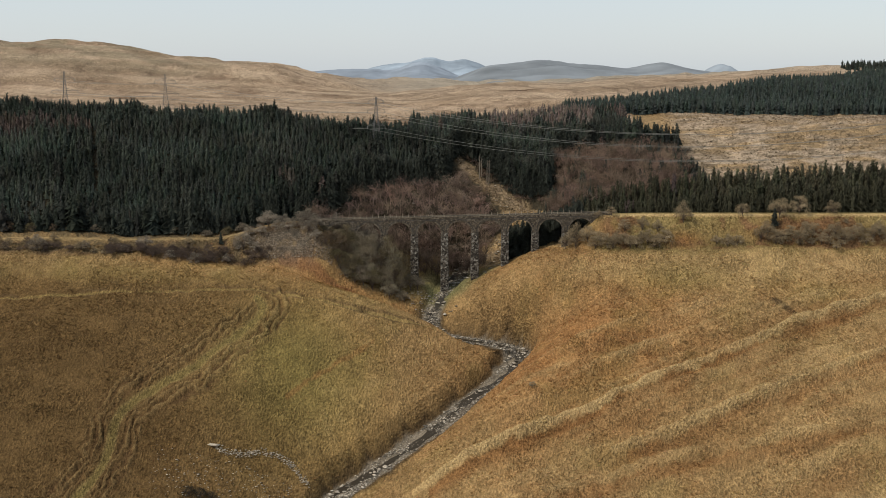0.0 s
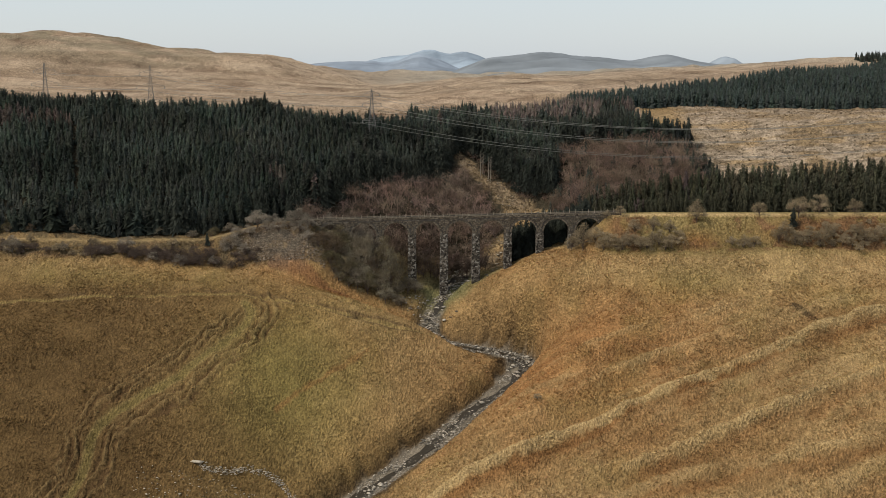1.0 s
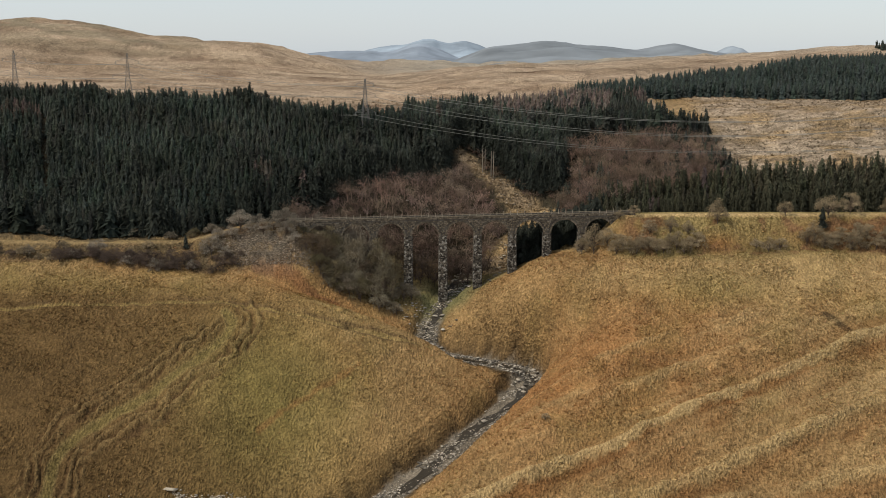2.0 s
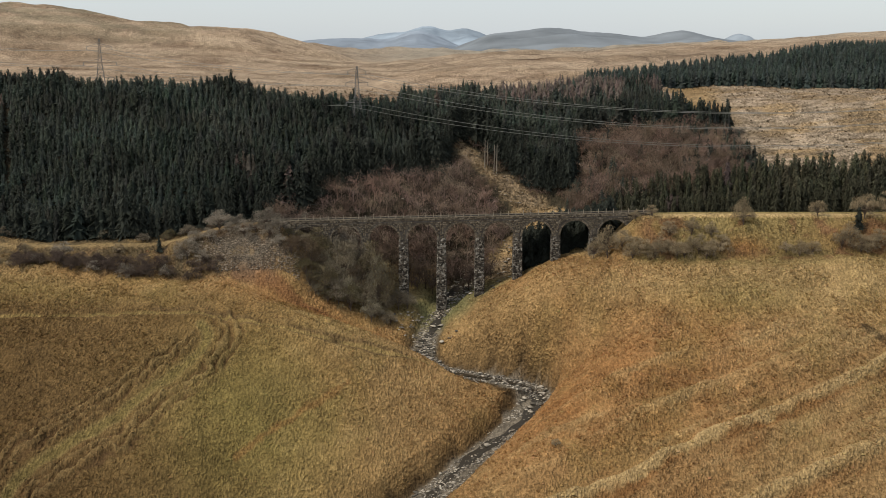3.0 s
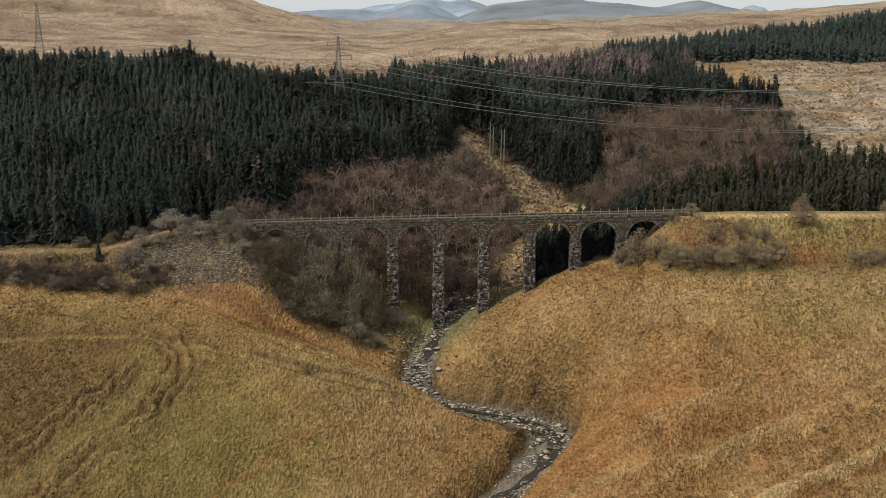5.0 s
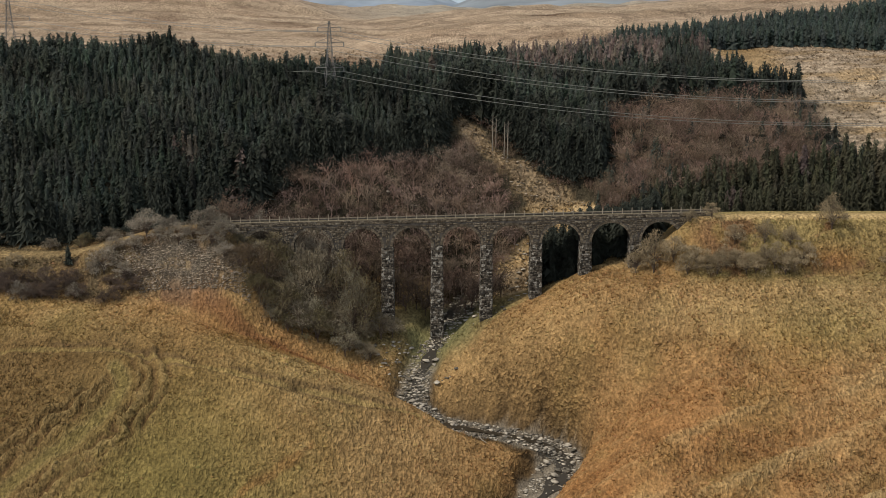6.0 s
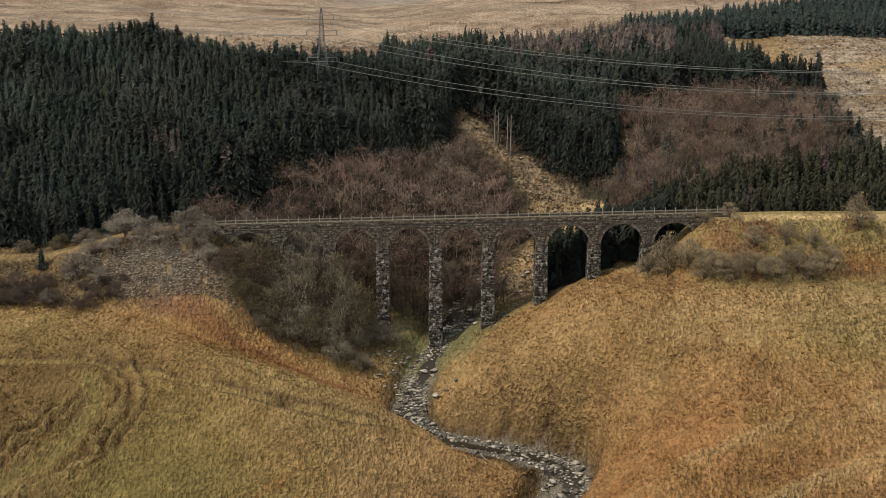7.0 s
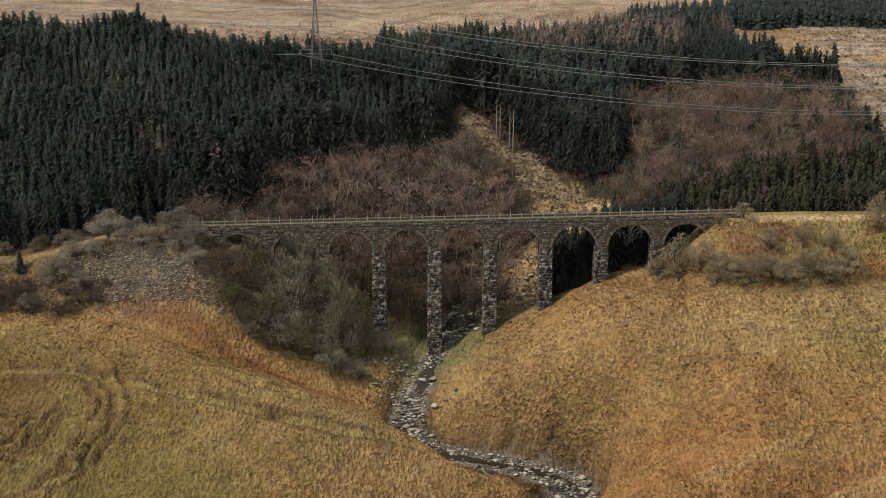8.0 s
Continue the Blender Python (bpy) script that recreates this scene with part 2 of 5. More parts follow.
def tussocky(mat, scale, low, high, depth):
    """Tussocks: clumps with dark gaps between, as colour and relief."""
    n, l = mat.node_tree.nodes, mat.node_tree.links
    b = n["Principled BSDF"]
    src = b.inputs["Base Color"].links[0].from_socket
    co = n.new("ShaderNodeTexCoord")
    wob = noise_node(n, l, scale * 0.9, 3, co.outputs["Object"])
    add = n.new("ShaderNodeVectorMath")
    add.operation = "MULTIPLY_ADD"
    add.inputs[1].default_value = (0.7 / scale,) * 3
    l.new(wob.outputs["Color"], add.inputs[0])
    l.new(co.outputs["Object"], add.inputs[2])
    # tussocks hang down the slope
    sq = n.new("ShaderNodeVectorMath")
    sq.operation = "MULTIPLY"
    sq.inputs[1].default_value = (1.25, 0.7, 0.8)
    l.new(add.outputs[0], sq.inputs[0])
    v = noise_node(n, l, scale, 3, sq.outputs[0])
    r = n.new("ShaderNodeMapRange")
    r.inputs["From Min"].default_value, r.inputs["From Max"].default_value = 0.34, 0.66
    r.inputs["To Min"].default_value, r.inputs["To Max"].default_value = low, high
    r.clamp = False
    l.new(v.outputs[0], r.inputs["Value"])
    # broader swells and hollows in the sward
    big = noise_node(n, l, scale * 0.34, 3, sq.outputs[0])
    rb = n.new("ShaderNodeMapRange")
    rb.inputs["From Min"].default_value, rb.inputs["From Max"].default_value = 0.36, 0.64
    rb.inputs["To Min"].default_value, rb.inputs["To Max"].default_value = 0.87, 1.13
    rb.clamp = False
    l.new(big.outputs[0], rb.inputs["Value"])
    both = n.new("ShaderNodeMath")
    both.operation = "MULTIPLY"
    l.new(r.outputs[0], both.inputs[0])
    l.new(rb.outputs[0], both.inputs[1])
    r = both
    # rough and smooth stretches of turf
    wide = noise_node(n, l, 0.07, 3, co.outputs["Object"])
    k = n.new("ShaderNodeMapRange")
    k.inputs["From Min"].default_value, k.inputs["From Max"].default_value = 0.38, 0.62
    k.inputs["To Min"].default_value, k.inputs["To Max"].default_value = 0.55, 1.0
    l.new(wide.outputs[0], k.inputs["Value"])
    f = n.new("ShaderNodeMix")
    f.inputs[2].default_value = 1.0
    l.new(k.outputs[0], f.inputs[0])
    l.new(r.outputs[0], f.inputs[3])
    s = n.new("ShaderNodeVectorMath")
    s.operation = "SCALE"
    l.new(src, s.inputs[0])
    l.new(f.outputs[0], s.inputs["Scale"])
    l.new(s.outputs[0], b.inputs["Base Color"])
    bump(n, l, b, f.outputs[0], 1.0, depth)


M_ground = tint_material("moor_turf", 0.95, fine=2.2, coarse=0.045, spread=(0.72, 1.3), relief=0.3, mid=0.22)
tussocky(M_ground, 1.35, 0.61, 1.37, 0.60)
M_tussock = tint_material("tussock_turf", 0.95, fine=5.0, coarse=0.05, spread=(0.75, 1.25), relief=0.12)
M_tuft = tint_material("dry_grass", 0.9, fine=2.0, coarse=0.05, spread=(0.8, 1.15), through_light=0.4)
M_needle = tint_material("spruce_needles", 1.0, fine=0.8, coarse=0.06, spread=(0.72, 1.35), through_light=0.5)
M_twig = tint_material("bare_twigs", 0.85, fine=2.0, coarse=0.1, spread=(0.75, 1.25))
M_bark = plain_material("bark", (0.12, 0.09, 0.07), 0.9, 4.0, relief=0.03)
M_pale_bark = plain_material("pale_bark", (0.23, 0.20, 0.16), 0.9, 4.0, relief=0.02)
M_stone = plain_material("dark_rubble_stone", (0.078, 0.067, 0.053), 0.92, 1.6, (0.5, 1.5), relief=0.06, island=0.6)


def lichened(mat, pale, scale, low, high):
    """Pale lichen in patches over a stone."""
    n, l = mat.node_tree.nodes, mat.node_tree.links
    b = n["Principled BSDF"]
    src = b.inputs["Base Color"].links[0].from_socket
    t = noise_node(n, l, scale, 5)
    r = n.new("ShaderNodeMapRange")
    r.inputs["From Min"].default_value, r.inputs["From Max"].default_value = low, high
    l.new(t.outputs[0], r.inputs["Value"])
    x = n.new("ShaderNodeMix")
    x.data_type = "RGBA"
    l.new(r.outputs[0], x.inputs[0])
    l.new(src, x.inputs[6])
    x.inputs[7].default_value = (*pale, 1)
    l.new(x.outputs[2], b.inputs["Base Color"])


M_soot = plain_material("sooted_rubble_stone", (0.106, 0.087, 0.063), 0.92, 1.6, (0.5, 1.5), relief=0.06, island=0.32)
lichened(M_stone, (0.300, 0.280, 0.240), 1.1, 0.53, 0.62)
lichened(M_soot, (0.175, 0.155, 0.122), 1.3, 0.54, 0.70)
M_mortar = plain_material("weathered_masonry", (0.066, 0.059, 0.051), 0.95, 0.9, (0.5, 1.5), relief=0.05)
# arch soffits, darker than the outer masonry
M_soffit = plain_material("dark_brick", (0.045, 0.04, 0.036), 0.95, 1.2, (0.6, 1.4), relief=0.03)
M_coping = plain_material("coping_stone", (0.165, 0.138, 0.100), 0.9, 1.2, (0.7, 1.25), relief=0.02, random_piece=0.1)
M_track = plain_material("old_trackbed", (0.11, 0.092, 0.055), 0.95, 0.8, (0.7, 1.3), relief=0.08)
M_rock = plain_material("stream_stone", (0.268, 0.236, 0.188), 0.95, 1.5, (0.6, 1.35), relief=0.05, island=0.55)
M_scree = plain_material("scree_stone", (0.228, 0.184, 0.136), 0.95, 1.5, (0.65, 1.3), relief=0.05, island=0.45)
M_fieldstone = plain_material("field_stone", (0.36, 0.31, 0.235), 0.92, 1.5, (0.7, 1.25), relief=0.05, island=0.35)
M_white_stone = plain_material("bleached_stone", (0.62, 0.58, 0.51), 0.9, 1.5, (0.85, 1.1), relief=0.02)
M_steel = plain_material("galvanised_steel", (0.16, 0.155, 0.148), 0.7, 0.6, (0.8, 1.2))
M_cable = plain_material("aluminium_cable", (0.21, 0.21, 0.19), 0.6, 0.2, (0.9, 1.1))
M_wood = plain_material("grey_post_wood", (0.30, 0.255, 0.195), 0.9, 3.0, (0.7, 1.2))
M_wire = plain_material("fence_wire", (0.25, 0.24, 0.22), 0.5, 3.0, metal=0.6)

M_water, _n, _l, _b = material("stream_water", 0.42)
_b.inputs["Base Color"].default_value = (0.030, 0.024, 0.016, 1)
_b.inputs["Specular IOR Level"].default_value = 0.3
_t = noise_node(_n, _l, 1.6, 4)
bump(_n, _l, _b, _t.outputs[0], 0.7, 0.12)

M_far = tint_material("far_upland", 1.0, fine=0.02, coarse=0.004, spread=(0.8, 1.2))


# ---- mesh helpers ----
def fast_mesh(name, verts, tris, mat, tint=None, quads=None, smooth=False):
    """A mesh from arrays of corners and triangles (or quads), with an own colour for each corner."""
    verts = np.asarray(verts, np.float32)
    faces = np.asarray(tris if quads is None else quads, np.int32)
    k = faces.shape[1]
    me = bpy.data.meshes.new(name)
    me.vertices.add(len(verts))
    me.vertices.foreach_set("co", verts.ravel())
    me.loops.add(faces.size)
    me.loops.foreach_set("vertex_index", faces.ravel())
    me.polygons.add(len(faces))
    me.polygons.foreach_set("loop_start", np.arange(0, faces.size, k, dtype=np.int32))
    if smooth:
        me.polygons.foreach_set("use_smooth", np.ones(len(faces), bool))
    me.materials.append(mat)
    if tint is not None:
        at = me.attributes.new("tint", "FLOAT_COLOR", "POINT")
        at.data.foreach_set("color", np.c_[np.asarray(tint, np.float32), np.ones(len(verts), np.float32)].ravel())
    me.update(calc_edges=True)
    return me


def part(name, bm, mat, parent=None, label=""):
    me = bpy.data.meshes.new(name)
    bm.to_mesh(me)
    bm.free()
    me.materials.append(mat)
    ob = new(name, me)
    ob.parent = parent
    return tagged(ob, label)


def mesh_part(name, me, parent=None, label=""):
    ob = new(name, me)
    ob.parent = parent
    return tagged(ob, label)


def thing(name, label, category, group="", m=None):
    ob = tagged(new(name), label, category, group)
    if m is not None:
        ob.matrix_world = m
    return ob


def add_box(bm, x0, y0, z0, x1, y1, z1, top_in=0.0):
    v = [bm.verts.new(p) for p in ((x0, y0, z0), (x1, y0, z0), (x1, y1, z0), (x0, y1, z0),
                                   (x0 + top_in, y0 + top_in, z1), (x1 - top_in, y0 + top_in, z1), (x1 - top_in, y1 - top_in, z1), (x0 + top_in, y1 - top_in, z1))]
    for f in ((3, 2, 1, 0), (4, 5, 6, 7), (0, 1, 5, 4), (1, 2, 6, 5), (2, 3, 7, 6), (3, 0, 4, 7)):
        bm.faces.new([v[i] for i in f])


def add_strut(bm, a, b, r0, r1=None, sides=4):
    a, b = Vector(a), Vector(b)
    r1 = r0 if r1 is None else r1
    q = (b - a).to_track_quat("Z", "Y")
    rings = []
    for p, r in ((a, r0), (b, r1)):
        rings.append([bm.verts.new(p + q @ Vector((r * math.cos(2 * math.pi * k / sides), r * math.sin(2 * math.pi * k / sides), 0))) for k in range(sides)])
    for k in range(sides):
        bm.faces.new((rings[0][k], rings[0][(k + 1) % sides], rings[1][(k + 1) % sides], rings[1][k]))
    bm.faces.new(rings[0][::-1]), bm.faces.new(rings[1])


def strut_arrays(a, b, r0, r1, sides=3):
    """Tapered rods between many points at once: corners and triangles."""
    a, b = np.asarray(a, float), np.asarray(b, float)
    d = b - a
    d /= np.linalg.norm(d, axis=1)[:, None] + 1e-9
    ref = np.where(np.abs(d[:, 2:3]) > 0.9, [[1.0, 0, 0]], [[0, 0, 1.0]])
    s = np.cross(d, ref)
    s /= np.linalg.norm(s, axis=1)[:, None]
    t = np.cross(d, s)
    n, rows = len(a), []
    for p, r in ((a, r0), (b, r1)):
        r = np.broadcast_to(np.asarray(r, float), (n,))[:, None]
        for k in range(sides):
            w = 2 * math.pi * k / sides
            rows.append(p + r * (s * math.cos(w) + t * math.sin(w)))
    v = np.stack(rows, 1).reshape(-1, 3)
    f = []
    for k in range(sides):
        k2 = (k + 1) % sides
        f += [(k, k2, sides + k2), (k, sides + k2, sides + k)]
    f = (np.array(f)[None] + (np.arange(n) * 2 * sides)[:, None, None]).reshape(-1, 3)
    return v, f


def scatter(kinds, which, places, heights, turns, tints, lean=None, widths=None):
    """One joined set of corners and triangles: copies of unit shapes set upright at many places."""
    vs, fs, cs, base = [], [], [], 0
    for k, (v, f, shade) in enumerate(kinds):
        idx = np.nonzero(which == k)[0]
        if not len(idx):
            continue
        c, s = np.cos(turns[idx])[:, None], np.sin(turns[idx])[:, None]
        h = heights[idx][:, None]
        w = h if widths is None else h * widths[idx][:, None]
        x = (v[None, :, 0] * c - v[None, :, 1] * s) * w
        y = (v[None, :, 0] * s + v[None, :, 1] * c) * w
        z = v[None, :, 2] * h
        if lean is not None:
            x, y = x + z * lean[idx, 0:1], y + z * lean[idx, 1:2]
        vs.append(np.stack([x + places[idx, 0:1], y + places[idx, 1:2], z + places[idx, 2:3]], -1).reshape(-1, 3))
        fs.append((f[None] + (np.arange(len(idx)) * len(v))[:, None, None]).reshape(-1, f.shape[1]) + base)
        cs.append((tints[idx][:, None, :] * shade[None]).reshape(-1, 3))
        base += len(idx) * len(v)
    return np.vstack(vs), np.vstack(fs), np.vstack(cs)


# ---- colours of the land ----
STRAW, RUST, GREEN, PALE, EARTH, MOOR, CUT = (np.array(c) for c in (
    (0.280, 0.180, 0.077), (0.258, 0.122, 0.044), (0.216, 0.162, 0.054), (0.360, 0.252, 0.116), (0.110, 0.071, 0.034), (0.318, 0.232, 0.153), (0.350, 0.272, 0.188)))


def blob(x, y, cx, cy, rx, ry):
    return np.exp(-((x - cx) / rx) ** 2 - ((y - cy) / ry) ** 2)


CLEARING = np.array([(6.3, 472.6), (10.5, 470.2), (16.5, 467.1), (23.7, 463.6), (31.1, 460.4), (34.4, 456.6), (30.1, 452.0), (24.6, 448.5), (20.0, 445.4)])


def clearing(x, y):
    d = np.full(x.shape, 99.0)
    k = (y > 435) & (y < 479) & (np.abs(x - 20) < 37)
    d[k] = off_line(x[k], y[k], CLEARING)[0]
    d = d + (fbm(x / 4, y / 2, 66, 3) - 0.5) * 3.4
    return 1 - ramp(d, np.interp(y, [451, 455.8, 460.8, 473.7], [5.6, 5.4, 1.9, 0.7]), np.interp(y, [451, 455.8, 460.8, 473.7], [7.4, 7.2, 3.2, 1.7]))


def land_tint(x, y):
    x, y = np.asarray(x, float), np.asarray(y, float)
    n1, n2, n3 = fbm(x / 24, y / 18, 61, 4), fbm(x / 11, y / 9, 71, 4), fbm(x / 3, y / 2.2, 81, 3)
    mix = lambda c, to, k: c + (to - c) * np.clip(k, 0, 1)[..., None]
    c = np.broadcast_to(STRAW, x.shape + (3,)).copy()
    rust = ramp(n1, 0.45, 0.7) * 0.26 + 0.75 * blob(x, y, 46, 383, 42, 22) + 0.8 * blob(x, y, -36, 411, 24, 6) + 0.85 * blob(x, y, -125, 328, 48, 26)
    c = mix(c, RUST, rust * np.where(y < 440, 1, 0))
    # darker towards the near western corner
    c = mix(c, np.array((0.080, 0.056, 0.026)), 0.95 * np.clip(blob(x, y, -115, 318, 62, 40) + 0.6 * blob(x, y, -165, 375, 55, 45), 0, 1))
    green = ramp(n2, 0.5, 0.72) * 0.25 + 0.6 * blob(x, y, -42, 375, 20, 20) + 0.5 * blob(x, y, -110, 405, 40, 6) + 0.7 * blob(x, y, 82, 404, 20, 6) + 0.6 * blob(x, y, 130, 397, 12, 5)
    c = mix(c, GREEN, green * np.where(y < 440, 1, 0.5))
    c = mix(c, PALE, ramp(n3, 0.58, 0.8) * 0.25 + 0.15 * ramp(x, 70, 120) * (y < 425))
    c = mix(c, np.array((0.205, 0.170, 0.066)), 0.65 * ramp(y, 411, 416) * (1 - ramp(y, 434, 440)) * ramp(x, 50, 60))
    c = mix(c, RUST * 0.9, np.clip(0.7 * blob(x, y, 128, 421, 22, 4) + 0.8 * blob(x, y, 87, 418.5, 7, 2.5) + 0.6 * blob(x, y, 60, 422.5, 5, 2), 0, 1))
    c = mix(c, EARTH, (1 - ramp(n3, 0.2, 0.4)) * 0.25)
    # darker over the western near slope
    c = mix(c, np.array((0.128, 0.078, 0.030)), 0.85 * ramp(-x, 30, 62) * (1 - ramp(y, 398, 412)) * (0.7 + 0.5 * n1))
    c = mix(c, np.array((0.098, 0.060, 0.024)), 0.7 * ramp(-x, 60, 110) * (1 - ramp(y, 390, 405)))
    c = mix(c, np.array((0.172, 0.140, 0.044)), 0.6 * blob(x, y, -50, 371, 22, 20))
    near = (y > 290) & (y < 425)
    for line, w, to, k in ((TRACK, 1.6, np.array((0.146, 0.112, 0.039)), 0.75), (SHEEP_PATH, 0.5, np.array((0.230, 0.166, 0.062)), 0.6), (FIELD_PATH, 0.6, RUST * 0.9, 0.45), (RIB_A, 1.2, PALE * 1.06, 0.85), (RIB_B, 1.1, PALE, 0.6), (RIB_C, 1.2, PALE, 0.35), (RIB_D, 1.0, PALE, 0.25), (CRACK, 1.1, EARTH * 0.8, 0.95), (BRACKEN, 1.5, np.array((0.190, 0.088, 0.038)), 0.75)):
        d = np.full(x.shape, 99.0)
        d[near] = off_line(x[near], y[near], smooth_line(line, 4))[0]
        d = d + (n3 - 0.5) * (0.5 if line is SHEEP_PATH or line is TRACK else 1.4)
        if line is SHEEP_PATH:
            c = mix(c, EARTH * 1.1, ramp(d, 0.5, 0.8) * (1 - ramp(d, 1.0, 1.6)) * (0.1 + 0.65 * ramp(n2, 0.45, 0.6)))
        c = mix(c, to, (1 - ramp(d, w * 0.6, w * 1.3)) * k)
        # shade below each rib, put into the colour as a dark band
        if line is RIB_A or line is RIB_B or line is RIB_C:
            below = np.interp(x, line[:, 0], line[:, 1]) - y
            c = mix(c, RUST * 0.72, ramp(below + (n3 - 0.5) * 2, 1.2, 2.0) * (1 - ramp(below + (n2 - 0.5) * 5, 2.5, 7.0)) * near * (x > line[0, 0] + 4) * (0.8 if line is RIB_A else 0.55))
        if line is TRACK:
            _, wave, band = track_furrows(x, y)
            # darker in the troughs, paler on the ridges
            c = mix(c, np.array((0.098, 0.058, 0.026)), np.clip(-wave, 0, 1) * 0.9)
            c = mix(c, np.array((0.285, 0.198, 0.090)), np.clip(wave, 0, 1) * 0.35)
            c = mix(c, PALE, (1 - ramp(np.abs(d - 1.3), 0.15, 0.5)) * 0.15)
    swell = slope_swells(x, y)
    # paler on the high swells, darker in the low ones
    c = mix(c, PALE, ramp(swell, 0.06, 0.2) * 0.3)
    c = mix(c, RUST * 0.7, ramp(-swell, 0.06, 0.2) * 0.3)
    # stream banks and bed
    d = np.full(x.shape, 99.0)
    vale = (y > 240) & (y < 448) & (np.abs(x) < 70)
    d[vale] = off_line(x[vale], y[vale], STREAM_XY)[0]
    wob = d / stream_width(y) + (fbm(x / 3.0, y / 3.0, 23, 2) - 0.5) * 2.4
    c = mix(c, EARTH * 0.7, (1 - ramp(wob, 4.7, 5.8)) * 0.9)
    c = mix(c, np.array((0.165, 0.138, 0.102)) * (0.6 + 0.8 * n3[..., None]), (1 - ramp(wob, 3.5, 4.6)))
    bank = (1 - ramp(np.abs(y - 422), 5, 9)) * ramp(np.abs(x - 6), 48, 56)
    c = mix(c, np.array((0.165, 0.088, 0.044)), bank * ramp(n3 * 0.5 + n2 * 0.5, 0.46, 0.56) * 0.85)
    c = mix(c, PALE, 0.35 * ramp(x, 30, 60) * ramp(y, 400, 407) * (1 - ramp(y, 411, 415)))
    c = mix(c, PALE * 1.15, 0.85 * ramp(x, 56, 62) * ramp(y, 425.6, 426.6) * (1 - ramp(y, 428.5, 431)))
    c = mix(c, np.array((0.100, 0.074, 0.040)), ramp(y, 413, 418) * (1 - ramp(y, 440, 446)) * ramp(-x, 55, 75) * (0.55 + 0.4 * ramp(n3, 0.42, 0.55)))
    c = mix(c, PALE * 0.95, 0.7 * ramp(-x, 60, 72) * ramp(y, 425.5, 428) * (1 - ramp(y, 432, 434)) * ramp(n2, 0.3, 0.5))
    foot = np.clip(blob(x, y, -16, 425, 20, 4.5) + blob(x, y, 4, 432, 16, 10), 0, 1)
    c = mix(c, np.array((0.160, 0.145, 0.064)), foot * (0.5 + 0.5 * ramp(n2, 0.3, 0.6)) * (1 - ramp(x - (y - 412) * 0.9, -1.5, 2.5) * (y < 428)))
    c = mix(c, np.array((0.150, 0.124, 0.090)), np.clip(1.3 * blob(x, y, -55, 421.5, 12, 4.5), 0, 1) * (0.6 + 0.4 * ramp(n3, 0.35, 0.5)))
    c = mix(c, EARTH * 0.6, blob(x, y, -28, 394.0, 1.8, 0.8))
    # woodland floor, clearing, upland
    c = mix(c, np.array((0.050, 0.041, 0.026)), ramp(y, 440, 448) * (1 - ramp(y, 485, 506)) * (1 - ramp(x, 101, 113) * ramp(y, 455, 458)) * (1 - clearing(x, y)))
    c = mix(c, np.array((0.200, 0.152, 0.105)), clearing(x, y) * np.clip(ramp(y, 457.5, 461.5) + 1 - ramp(y, 447, 450), 0, 1) * 0.75)
    c = mix(c, np.array((0.370, 0.268, 0.145)), clearing(x, y) * (0.25 + 0.75 * ramp(n3, 0.35, 0.6)) * np.interp(y, [446, 450, 456, 462], [0.25, 1.0, 1.0, 0.3]))
    c = mix(c, CUT, ramp(x, 95, 106) * ramp(y, 456, 458.6) * (1 - ramp(y, 531, 541)) * (0.35 + 0.65 * ramp(fbm(x / 12, y / 3.4, 77, 4), 0.4, 0.58)))
    brash = ramp(fbm((x + 1.3 * y) / 4.2, (2.6 * y - 0.5 * x) / 2.8, 79, 3), 0.48, 0.62) * ramp(x, 95, 106) * ramp(y, 456, 458.6) * (1 - ramp(y, 531, 541))
    c = mix(c, np.array((0.140, 0.104, 0.068)), 0.7 * brash)
    up = ramp(y, 496, 513)
    n4, n5 = fbm(x / 75, y / 26, 91, 4), fbm(x / 26, y / 7, 95, 4)
    m = MOOR * (0.75 + 0.5 * n4[..., None]) + (n5[..., None] - 0.5) * np.array((0.28, 0.23, 0.165)) - (1 - ramp(np.abs(fbm(x / 36, y / 13, 97, 4) - 0.5), 0.01, 0.045))[..., None] * np.array((0.085, 0.068, 0.045))
    m = m + (np.array((0.205, 0.168, 0.108)) - m) * (ramp(-x / np.maximum(y, 1), 0.12, 0.24) * ramp(y, 640, 690) * ramp(fbm(x / 22, y / 9, 98, 4), 0.36, 0.6) * 0.75)[..., None]
    c = mix(c, m, up * np.where((x > 85) & (y < 534), 0.3, 1.0))
    c = mix(c, np.array((0.30, 0.265, 0.205)), ramp(y, 604, 834) * ramp(x / np.maximum(y, 1), -0.12, 0.0) * 0.75)
    return c


